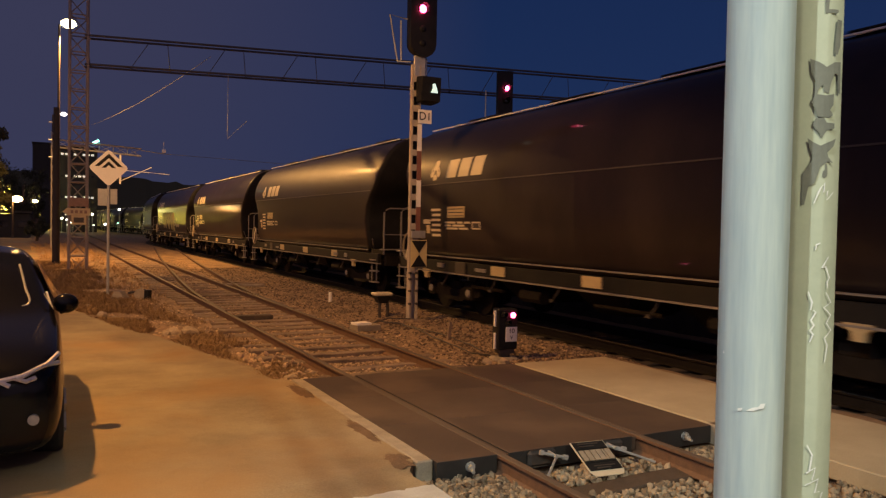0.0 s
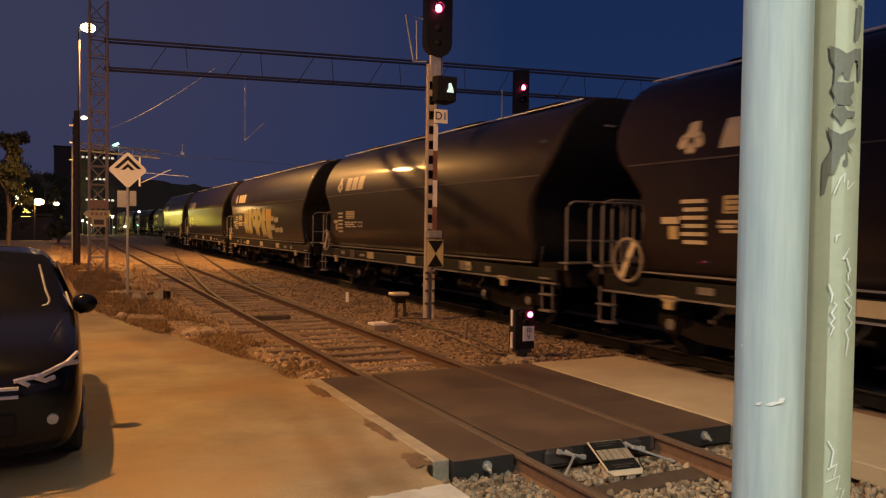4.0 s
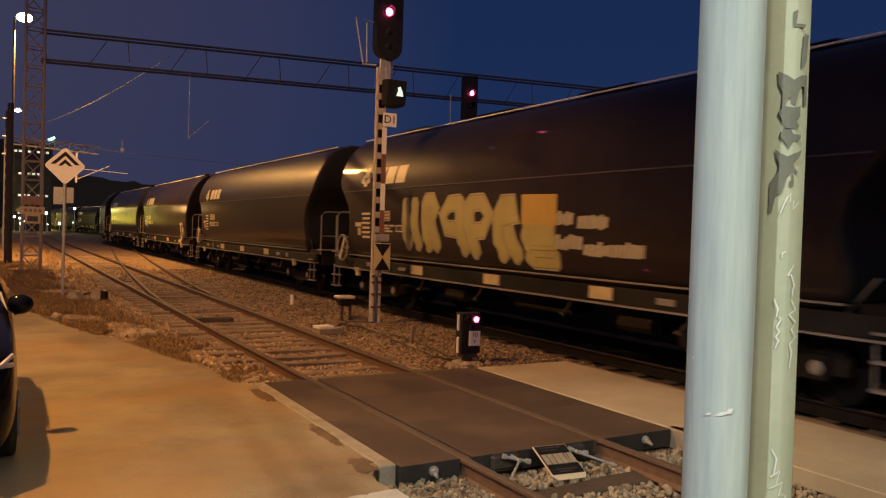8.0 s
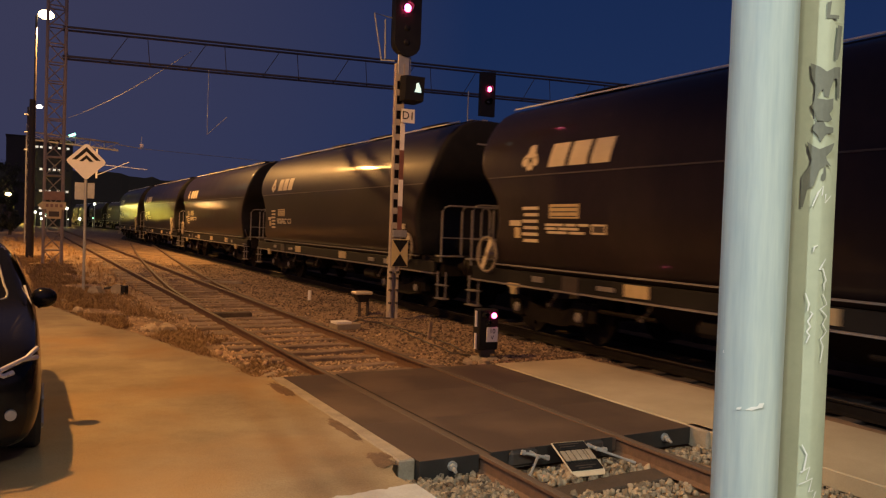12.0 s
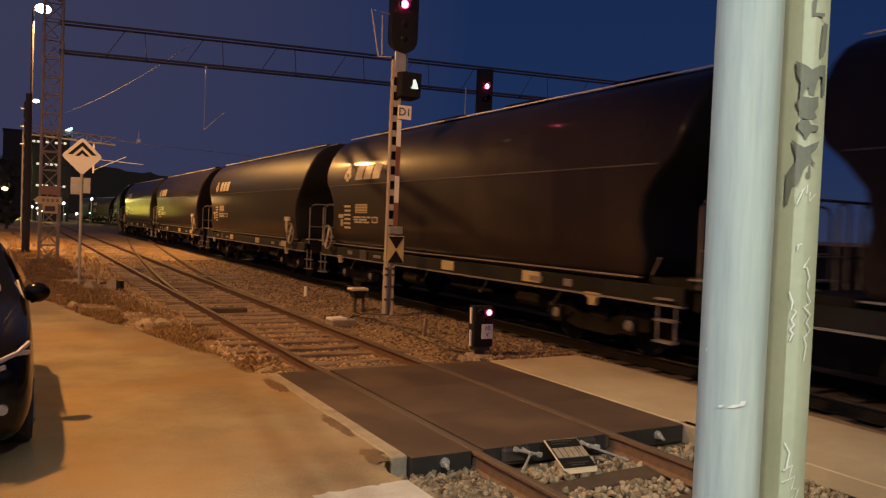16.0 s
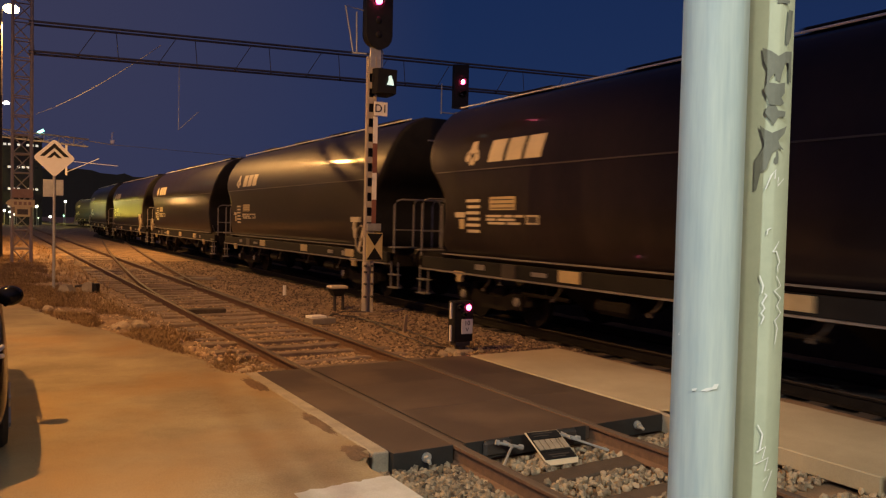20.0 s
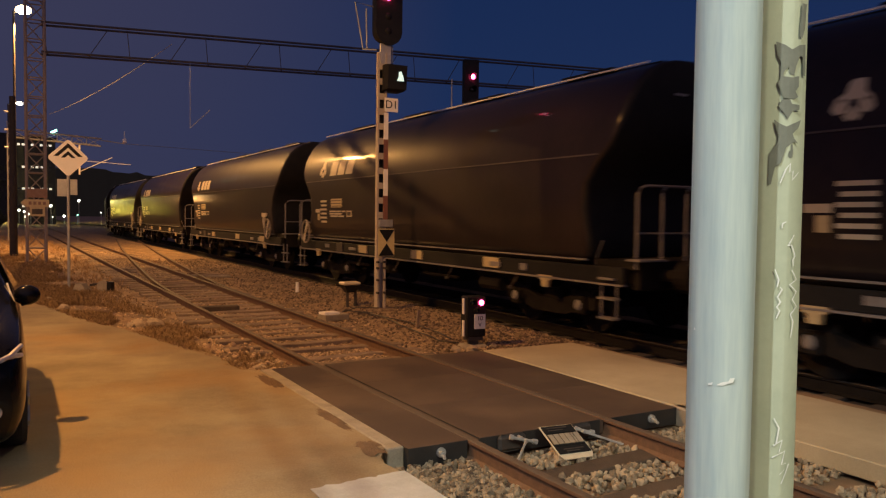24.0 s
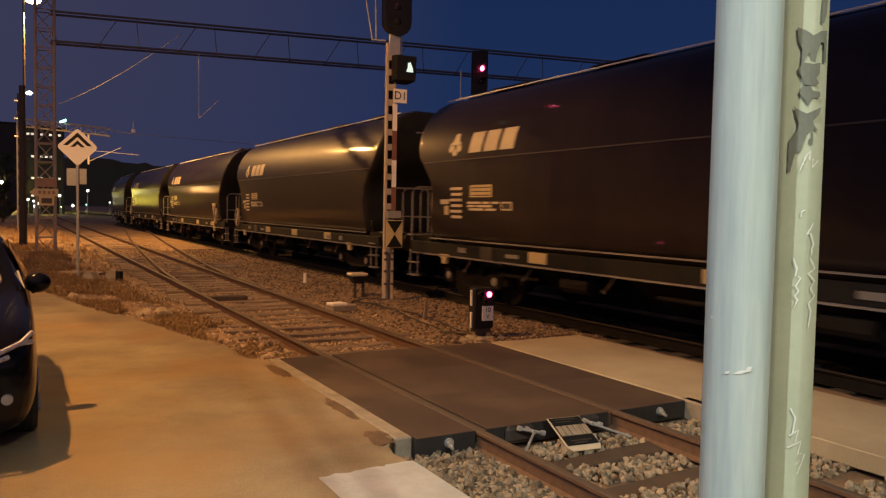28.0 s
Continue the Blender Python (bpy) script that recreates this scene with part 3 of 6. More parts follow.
# ---- the crossing ----
def build_crossing():
    road = thing("level_crossing", kind="structure", label="rubber-panel level crossing over the siding", category="crossing")
    y0, y1 = 5.42, 9.10
    n = 3
    for nm, xa, xb in (("outer_panel", -0.60, -0.038), ("inner_panel", 0.085, 1.42), ("outer_panel", 1.543, 2.42)):
        for k in range(n):
            a, b = mix(y0, y1, k / n), mix(y0, y1, (k + 1) / n)
            bm = B()
            box(bm, ((xa + xb) / 2, (a + b) / 2, -0.085), (xb - xa, b - a - 0.001, 0.17), bevel=0.003)
            for f in bm.faces:
                f.material_index = 0 if f.normal.z > 0.5 else 1
            part(nm, bm, [M_RUBBER, M_RUBBER_SIDE], road)
    for xa, xb in ((0.037, 0.084), (1.421, 1.468)):
        bm = B()
        box(bm, ((xa + xb) / 2, (y0 + y1) / 2, -0.075), (xb - xa - 0.002, y1 - y0 - 0.02, 0.12))
        part("flange_groove", bm, M_RUBBER, road, "dusty groove beside the rail")
    bm = B()
    box(bm, (-0.675, 7.30, -0.092), (0.145, 3.62, 0.19), bevel=0.012)
    part("kerb_beam", bm, M_KERB, road, "pale concrete edge beam")
    bm = B()
    box(bm, (2.50, 5.36, -0.10), (0.14, 0.30, 0.20), bevel=0.015)
    part("kerb_block", bm, M_KERB, road, "small concrete kerb block")
    # clamps and tie-rod ends at the near edge
    for x, z in ((-0.30, -0.07), (2.07, -0.07)):
        bm = B()
        rod(bm, (x, y0 + 0.01, z), (x, y0 - 0.02, z), 0.042, 12)
        rod(bm, (x, y0, z), (x - 0.02, y0 - 0.07, z), 0.028, 6)
        rod(bm, (x - 0.02, y0 - 0.06, z), (x - 0.035, y0 - 0.13, z - 0.01), 0.014, 8)
        part("tie_rod_nut", bm, M_GALV, road, "galvanised tie rod nut")
    for x in (0.40, 1.14):
        bm = B()
        box(bm, (x, y0 - 0.02, -0.075), (0.30, 0.05, 0.15), bevel=0.03)
        part("end_pad", bm, M_FRAME, road, "grey rubber end pad")
    for x, s in ((0.46, -1), (1.10, 1)):
        bm = B()
        rod(bm, (x, y0 - 0.02, -0.03), (x, y0 - 0.16, -0.04), 0.017, 8)
        rod(bm, (x - 0.10, y0 - 0.10, -0.01), (x + 0.10, y0 - 0.14, -0.06), 0.014, 8)
        rod(bm, (x - 0.10, y0 - 0.10, -0.01), (x - 0.13, y0 - 0.09, 0.0), 0.024, 6)
        rod(bm, (x + 0.08, y0 - 0.135, -0.055), (x + 0.12, y0 - 0.145, -0.065), 0.024, 6)
        rod(bm, (x, y0 - 0.15, -0.04), (x + s * 0.26, y0 - 0.38, -0.13), 0.011, 6)
        part("tie_rod", bm, M_GALV, road, "galvanised tie rod with cross bolts")


def build_plate():
    """Tilted maker's plate between the rails; its lettering is kept as plain bars."""
    p = thing("maker_plate", (0.79, 5.13, -0.055), -6, label="white plate with black bands leaning on the crossing panels", category="sign")
    tilt = 24
    def lay(name, outline, z, mat, label=""):
        bm = B()
        prism(bm, outline, "z", z, z + 0.008)
        bmesh.ops.transform(bm, matrix=pose(0, 0, 0, tilt, 0, 0), verts=bm.verts)
        return part(name, bm, mat, p, label)
    w, h = 0.167, 0.215
    lay("plate", [(-w, h), (w, h), (w, -h * 0.75), (w * 0.8, -h), (-w * 0.8, -h), (-w, -h * 0.75)], 0, M_DECAL, "dusty white enamel plate")
    lay("top_band", [(-w * 0.93, h * 0.94), (w * 0.93, h * 0.94), (w * 0.93, h * 0.52), (-w * 0.93, h * 0.52)], 0.009, M_BLACK)
    lay("middle_band", [(-w * 0.93, h * 0.48), (w * 0.93, h * 0.48), (w * 0.93, -h * 0.26), (-w * 0.93, -h * 0.26)], 0.009, M_BLACK)
    lay("bottom_band", [(-w * 0.93, -h * 0.30), (w * 0.93, -h * 0.30), (w * 0.93, -h * 0.70), (-w * 0.93, -h * 0.70)], 0.009, M_BLACK)
    for a, b in ((-0.90, -0.64), (-0.58, -0.30), (-0.24, 0.04), (0.09, 0.38), (0.44, 0.55), (0.61, 0.89)):
        lay("mark", [(a * w, h * 0.40), (b * w, h * 0.40), (b * w, -h * 0.18), (a * w, -h * 0.18)], 0.018, M_KERB, "pale bar")
    for z, a, b in ((0.80, -0.7, 0.5), (0.66, -0.7, 0.2), (-0.48, -0.6, 0.6), (-0.60, -0.5, 0.3)):
        lay("mark", [(a * w, h * z), (b * w, h * z), (b * w, h * (z - 0.05)), (a * w, h * (z - 0.05))], 0.018, M_FRAME, "faint thin bar")


def build_slab():
    bm = B()
    box(bm, (3.27, 6.17, -0.08), (1.60, 5.85, 0.16), bevel=0.01)
    part("pavement", bm, M_SLAB, None, "pale concrete walkway slab beside the main track", False, "structure")
    bm = B()
    box(bm, (3.35, -1.9, -0.075), (1.45, 10.2, 0.17), bevel=0.01)
    part("pavement", bm, M_SLAB, None, "pale concrete walkway slab along the siding", False, "structure")
    bm = B()
    box(bm, (2.55, -1.9, -0.09), (0.145, 10.2, 0.22), bevel=0.015)
    part("kerb", bm, M_KERB, None, "pale concrete kerb along the walkway", False, "structure")


build_ground()
build_lot()
SIDING, MAIN = build_tracks()
build_crossing()
build_plate()
build_slab()
build_ballast()
build_soil()


def build_main_bed():
    """Main line bed, shade under the train in its colour; unseen wall added behind."""
    bm = B()
    xs = [4.62, 4.9, 5.3, 5.95, 6.6, 7.0, 7.5]
    rows = []
    s = -30.0
    while s < 130:
        p, q = on_line(s), on_line(s + 0.5)
        d = (q - p).normalized()
        rows.append([(p.x + (x - 5.95) * d.y, p.y - (x - 5.95) * d.x, -0.255 + (0.035 if 4.8 < x < 7.2 else -0.03) + 0.02 * noise.noise((x * 3, s * 2, 0))) for x in xs])
        s += 0.5
    vs = [[bm.verts.new(p) for p in r] for r in rows]
    for a, b in zip(vs, vs[1:]):
        for k in range(len(a) - 1):
            bm.faces.new((a[k], a[k + 1], b[k + 1], b[k]))
    part("track_bed", bm, M_BEDDARK, None, "dark ballast bed of the main line", True, "structure")
    # unseen wall, added to close off the sky-lit ground below the wagons
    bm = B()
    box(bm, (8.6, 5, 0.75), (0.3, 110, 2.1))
    part("wall_added", bm, M_BEDDARK, None, "added low dark wall beyond the main line", False, "structure")


build_main_bed()


# ---- the two posts in the foreground ----
def on_tube(name, parent, centre, r, facing, outline, mat, label="", lift=0.0015):
    """A thin painted shape wrapped round an upright tube: outline in arc metres to the right and heights."""
    bm = B()
    shapes = outline if isinstance(outline[0][0], tuple) else [outline]
    for shape in shapes:
        bm.faces.new([bm.verts.new((u, 0, z)) for u, z in shape])
    bmesh.ops.remove_doubles(bm, verts=bm.verts, dist=1e-6)
    us = [u for shape in shapes for u, _ in shape]
    cuts = max(1, int((max(us) - min(us)) / 0.012))
    for k in range(1, cuts):
        bmesh.ops.bisect_plane(bm, geom=bm.verts[:] + bm.edges[:] + bm.faces[:], plane_co=(mix(min(us), max(us), k / cuts), 0, 0), plane_no=(1, 0, 0))
    for v in bm.verts:
        a = facing + v.co.x / r
        v.co = Vector((centre[0] + (r + lift) * math.cos(a), centre[1] + (r + lift) * math.sin(a), v.co.z))
    return part(name, bm, mat, parent, label)


def ribbon(points, width):
    """The outline of a brush stroke along points."""
    left, right = [], []
    for i, p in enumerate(points):
        a, b = Vector(points[max(i - 1, 0)]), Vector(points[min(i + 1, len(points) - 1)])
        d = (b - a).normalized()
        n = Vector((-d.y, d.x)) * width * (0.6 if i in (0, len(points) - 1) else 1) / 2
        left.append(tuple(Vector(p) + n))
        right.append(tuple(Vector(p) - n))
    return [[left[i], left[i + 1], right[i + 1], right[i]] for i in range(len(points) - 1)]


def build_posts():
    c1, r1 = (-2.013, 1.136), 0.0705
    c2, r2 = (-1.782, 1.198), 0.075
    p = thing("steel_post", (0, 0, 0), label="pale bluish-green painted round steel post, chipped", category="post", group="posts by the crossing")
    bm = B()
    n = 40
    rings = []
    for k in range(46):
        z = -0.15 + 5.2 * k / 45
        rings.append([(c1[0] + (r1 + 0.0011 * math.sin(7 * a) + 0.0012 * noise.noise((a * 2, z * 1.3, 0))) * math.cos(a), c1[1] + (r1 + 0.0011 * math.sin(7 * a)) * math.sin(a), z) for a in (2 * math.pi * i / n for i in range(n))])
    loft(bm, rings)
    part("tube", bm, M_POLE, p, "", True)
    f1 = math.atan2(-0.06 - c1[1], -3.42 - c1[0])
    on_tube("paint_chip", p, c1, r1, f1, [(-0.006, 1.513), (0.006, 1.521), (0.018, 1.523), (0.022, 1.530), (0.032, 1.531), (0.028, 1.520), (0.018, 1.518), (0.008, 1.513)], M_TAGW, "white paint chip", 0.0030)
    on_tube("paint_chip", p, c1, r1, f1, [(-0.022, 1.516), (-0.012, 1.519), (-0.015, 1.512), (-0.023, 1.511)], M_TAGW, "white paint chip", 0.0030)
    on_tube("paint_chip", p, c1, r1, f1, [(-0.062, 1.63), (-0.059, 1.637), (-0.057, 1.629)], M_TAGW, "white paint chip", 0.0030)
    q = thing("steel_post", (0, 0, 0), label="grey-green eight-sided steel post with spray and marker scrawls", category="post", group="posts by the crossing")
    bm = B()
    f2 = math.atan2(-0.06 - c2[1], -3.42 - c2[0])
    rings = []
    for k in range(30):
        z = -0.15 + 5.2 * k / 29
        ring = []
        for i in range(8):
            for da, rr in ((-3, 1.0), (3, 1.0)):
                a = f2 + radians(45 * i - 9 + da)
                ring.append((c2[0] + rr * (r2 + 0.0025) * math.cos(a), c2[1] + rr * (r2 + 0.0025) * math.sin(a), z))
        rings.append(ring)
    loft(bm, rings)
    part("tube", bm, M_POLE2, q, "", True)
    bm = B()
    bmesh.ops.create_cone(bm, cap_ends=True, segments=24, radius1=r2 + 0.02, radius2=r2 + 0.003, depth=0.10, matrix=Matrix.Translation((c2[0], c2[1], 0.03)))
    part("base_collar", bm, M_POLE2, q, "", True)

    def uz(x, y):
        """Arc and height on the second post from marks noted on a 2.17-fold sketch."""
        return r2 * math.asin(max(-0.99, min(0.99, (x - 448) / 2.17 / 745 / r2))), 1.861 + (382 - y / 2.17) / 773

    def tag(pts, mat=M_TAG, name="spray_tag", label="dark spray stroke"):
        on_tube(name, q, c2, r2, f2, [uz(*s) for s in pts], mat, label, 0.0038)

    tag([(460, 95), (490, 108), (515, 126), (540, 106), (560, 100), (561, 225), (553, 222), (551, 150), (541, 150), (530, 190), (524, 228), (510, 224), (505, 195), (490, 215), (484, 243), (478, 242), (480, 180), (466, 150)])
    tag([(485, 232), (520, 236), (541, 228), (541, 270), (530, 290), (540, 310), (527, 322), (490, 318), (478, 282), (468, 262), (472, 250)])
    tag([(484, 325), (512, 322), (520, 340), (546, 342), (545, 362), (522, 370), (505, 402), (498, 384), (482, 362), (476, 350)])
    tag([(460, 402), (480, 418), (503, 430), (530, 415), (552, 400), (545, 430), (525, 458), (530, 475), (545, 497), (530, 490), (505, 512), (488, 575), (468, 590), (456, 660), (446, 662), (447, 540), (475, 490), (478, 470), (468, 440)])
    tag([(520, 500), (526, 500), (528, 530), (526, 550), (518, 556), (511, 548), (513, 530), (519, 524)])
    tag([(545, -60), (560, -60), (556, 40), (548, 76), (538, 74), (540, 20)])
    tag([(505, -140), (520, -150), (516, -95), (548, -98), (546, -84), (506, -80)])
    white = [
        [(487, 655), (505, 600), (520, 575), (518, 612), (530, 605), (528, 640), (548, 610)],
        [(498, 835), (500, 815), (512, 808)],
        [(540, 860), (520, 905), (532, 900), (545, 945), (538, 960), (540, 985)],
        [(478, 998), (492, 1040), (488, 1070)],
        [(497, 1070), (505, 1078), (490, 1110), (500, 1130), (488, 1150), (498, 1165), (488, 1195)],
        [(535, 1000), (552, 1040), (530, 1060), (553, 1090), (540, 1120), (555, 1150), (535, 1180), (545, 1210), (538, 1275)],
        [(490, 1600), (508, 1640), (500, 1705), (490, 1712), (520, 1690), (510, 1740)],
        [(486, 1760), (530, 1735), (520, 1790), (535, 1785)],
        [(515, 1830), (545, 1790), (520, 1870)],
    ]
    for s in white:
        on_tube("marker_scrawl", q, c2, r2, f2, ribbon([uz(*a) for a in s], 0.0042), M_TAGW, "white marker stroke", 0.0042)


# ---- writing ----
def text(name, body, size, place, turn, mat, parent, label=""):
    cu = bpy.data.curves.new(name, "FONT")
    cu.body, cu.size, cu.extrude = body, size, 0.0015
    cu.align_x, cu.align_y = "CENTER", "CENTER"
    ob = bpy.data.objects.new(name, cu)
    scene.collection.objects.link(ob)
    me = bpy.data.meshes.new_from_object(ob.evaluated_get(bpy.context.evaluated_depsgraph_get()))
    bpy.data.objects.remove(ob)
    me.materials.clear()
    me.materials.append(mat)
    out = new(name, me)
    out.parent = parent
    out.matrix_basis = pose(*place, *turn)
    if label:
        out["label"] = label
    return out


def lens(parent, name, place, r, mat, label, core=None, hooded=True):
    """A signal lens facing the camera side, with its hood."""
    x, y, z = place
    bm = B()
    bmesh.ops.create_uvsphere(bm, u_segments=16, v_segments=10, radius=r, matrix=Matrix.Translation((x, y, z)) @ Matrix.Diagonal((1, 0.45, 1, 1)))
    part(name, bm, mat, parent, label, True)
    if core:
        bm = B()
        bmesh.ops.create_uvsphere(bm, u_segments=12, v_segments=8, radius=r * 0.55, matrix=Matrix.Translation((x - r * 0.05, y - r * 0.36, z)) @ Matrix.Diagonal((1, 0.4, 1, 1)))
        part("bulb", bm, core, parent, "glowing bulb", True)
    if not hooded:
        return
    bm = B()
    n = 14
    a = [bm.verts.new((x + r * 1.35 * math.cos(t), y + 0.01, z + r * 1.35 * math.sin(t))) for t in (radians(mix(-30, 210, k / n)) for k in range(n + 1))]
    b = [bm.verts.new((x + r * 1.30 * math.cos(t), y - r * 2.2 * (0.35 + 0.65 * max(0, math.sin(t))), z + r * 1.30 * math.sin(t))) for t in (radians(mix(-30, 210, k / n)) for k in range(n + 1))]
    for k in range(n):
        bm.faces.new((a[k], a[k + 1], b[k + 1], b[k]))
    hood = part("hood", bm, M_BLACK, parent, "black lens hood", True)
    mod = hood.modifiers.new("solid", "SOLIDIFY")
    mod.thickness = 0.006


def oval(cx, z0, z1, half, n=8):
    """An upright plate outline with round ends."""
    out = [(cx + half * math.cos(t), z1 - half + half * math.sin(t)) for t in (math.pi * k / n for k in range(n + 1))]
    return out + [(cx + half * math.cos(t), z0 + half + half * math.sin(t)) for t in (math.pi + math.pi * k / n for k in range(n + 1))]


def build_main_signal():
    X, Y = 3.47, 14.72
    s = thing("railway_signal", (X, Y, 0), 0, label="tall railway signal with black head showing red, red and white post", category="signal")
    bm = B()
    for x in (-0.085, 0.085):
        box(bm, (x, 0, 3.1), (0.035, 0.10, 4.4))
    z = 0.98
    while z < 5.3:
        box(bm, (0, -0.03, z), (0.14, 0.035, 0.13))
        z += 0.31
    part("post", bm, M_POSTGREY, s, "grey channel post with square holes")
    # black strip stands in for the shade inside the square holes
    bm = B()
    box(bm, (0, 0.045, 3.1), (0.135, 0.012, 4.4))
    part("hole_dark", bm, M_BLACK, s, "black strip painted for the dark inside the holes")
    z, k = 1.70, 0
    while z < 4.0:
        bm = B()
        h = (0.62, 0.56)[k % 2]
        box(bm, (0.085, -0.056, z + h / 2), (0.10, 0.012, h))
        part("band", bm, M_REDWHITE if k % 2 == 0 else M_WHITE, s, "red band" if k % 2 == 0 else "white band")
        z += h
        k += 1
    bm = B()
    for x in (-0.075, 0.075):
        box(bm, (x, 0, 0.43), (0.05, 0.16, 1.15), bevel=0.008)
    box(bm, (0, 0.05, 0.43), (0.15, 0.04, 1.15))
    part("foot", bm, M_POSTGREY, s, "heavy bolted foot of the post")
    for z in (0.28, 0.55, 0.80, 0.93):
        for x in (-0.10, 0.06):
            bm = B()
            rod(bm, (x, -0.06, z), (x, -0.13, z), 0.028, 6)
            part("bolt", bm, M_FRAME, s, "rusty bolt")
    bm = B()
    box(bm, (0, 0, -0.12), (0.5, 0.5, 0.14), bevel=0.03)
    part("footing", bm, M_GRAVEL, s, "concrete footing")
    bm = B()
    prism(bm, oval(0.12, 5.46, 7.05, 0.30), "y", -0.10, 0.06)
    part("backboard", bm, M_BLACK, s, "black oval signal head", True)
    bm = B()
    prism(bm, oval(0.12, 5.56, 6.95, 0.22), "y", 0.06, 0.28)
    part("housing", bm, M_BLACK, s, "black lamp housing", True)
    lens(s, "red_lens", (0.07, -0.14, 6.45), 0.085, M_RED, "lit red lens", M_REDCORE)
    for z in (6.05, 5.75, 6.85):
        lens(s, "dark_lens", (0.10, -0.09, z), 0.075, M_BLACK, "unlit lens", hooded=False)
    bm = B()
    pipe(bm, [(-0.12, 0.1, 6.25), (-0.55, 0.15, 6.31), (-0.36, 0.15, 5.35), (-0.28, 0.15, 5.40), (-0.30, 0.15, 6.22)], 0.016, 6)
    rod(bm, (-0.36, 0.15, 5.36), (-0.10, 0.05, 5.36), 0.016, 6)
    part("service_bracket", bm, M_GALV, s, "thin steel service bracket")
    bm = B()
    box(bm, (0.07, -0.02, 5.28), (0.26, 0.05, 0.42), bevel=0.01)
    part("head_bracket", bm, M_GALV, s, "pale steel head bracket")
    bm = B()
    pipe(bm, [(0.12, 0.0, 5.5), (0.24, 0.0, 5.45), (0.24, 0.0, 5.12), (0.05, 0.0, 5.12)], 0.02, 6)
    part("conduit", bm, M_GALV, s, "bent steel conduit")
    # position light lantern
    bm = B()
    loft(bm, [[(0.02, 0.12, 4.50), (0.42, 0.12, 4.50), (0.42, 0.12, 5.00), (0.02, 0.12, 5.00)], [(-0.02, -0.12, 4.52), (0.46, -0.12, 4.52), (0.46, -0.12, 5.04), (-0.02, -0.12, 5.04)], [(0.02, -0.26, 4.54), (0.45, -0.26, 4.54), (0.45, -0.30, 5.03), (0.02, -0.30, 5.03)]])
    part("lantern", bm, M_BLACK, s, "black box lantern")
    bm = B()
    prism(bm, [(0.21, 4.70), (0.37, 4.70), (0.35, 4.79), (0.30, 4.90), (0.25, 4.88), (0.25, 4.79)], "y", -0.312, -0.300)
    part("light_figure", bm, M_SIGNLIGHT, s, "lit white wedge")
    bm = B()
    box(bm, (0.18, -0.10, 4.22), (0.31, 0.015, 0.29), bevel=0.004)
    part("name_board", bm, M_WHITE, s, "white board")
    text("lettering", "D1", 0.235, (0.18, -0.111, 4.22), (90, 0, 0), M_BLACK, s, "black D1")
    bm = B()
    box(bm, (0.09, -0.11, 1.335), (0.37, 0.015, 0.58), bevel=0.004)
    part("distance_board", bm, M_YELLOW, s, "yellow board")
    for pts in ([(-0.09, 1.61), (0.27, 1.61), (0.09, 1.35)], [(-0.09, 1.06), (0.27, 1.06), (0.09, 1.32)]):
        bm = B()
        prism(bm, pts, "y", -0.124, -0.1205)
        part("black_triangle", bm, M_BLACK, s, "black triangle")
    bm = B()
    box(bm, (0.08, -0.09, 1.74), (0.33, 0.03, 0.16), bevel=0.01)
    part("clamp_plate", bm, M_GALV, s, "grey clamp plate")


def build_dwarf_signal():
    s = thing("dwarf_signal", (2.83, 9.95, -0.03), -6, label="low black shunting signal showing red with a white number plate", category="signal")
    bm = B()
    box(bm, (0, 0, 0.40), (0.33, 0.22, 0.62), bevel=0.018)
    part("case", bm, M_BLACK, s, "black signal case")
    bm = B()
    rod(bm, (0, 0, -0.12), (0, 0, 0.10), 0.085, 10)
    box(bm, (0, 0, 0.06), (0.24, 0.2, 0.06))
    part("stem", bm, M_FRAME, s, "dark stem")
    bm = B()
    box(bm, (0, 0.02, -0.09), (0.40, 0.34, 0.12), bevel=0.04)
    part("footing", bm, M_KERB, s, "pale broken concrete footing")
    for z0, z1 in ((0.10, 0.34), (0.44, 0.68)):
        bm = B()
        box(bm, (-0.178, -0.02, (z0 + z1) / 2), (0.02, 0.05, z1 - z0))
        part("side_strip", bm, M_WHITE, s, "white side strip")
    lens(s, "red_lens", (0.075, -0.125, 0.615), 0.044, M_RED, "lit red lens", M_REDCORE, hooded=False)
    lens(s, "dark_lens", (-0.07, -0.115, 0.615), 0.040, M_CARGLASS, "unlit lens")
    lens(s, "dark_lens", (0.0, -0.115, 0.50), 0.036, M_CARGLASS, "unlit lens")
    bm = B()
    box(bm, (0.055, -0.117, 0.325), (0.19, 0.012, 0.225), bevel=0.004)
    part("number_plate_board", bm, M_WHITE, s, "white board")
    text("lettering", "10", 0.10, (0.055, -0.1245, 0.375), (90, 0, 0), M_BLACK, s, "black 10")
    text("lettering", "V", 0.085, (0.055, -0.1245, 0.275), (90, 0, 0), M_BLACK, s, "black V")


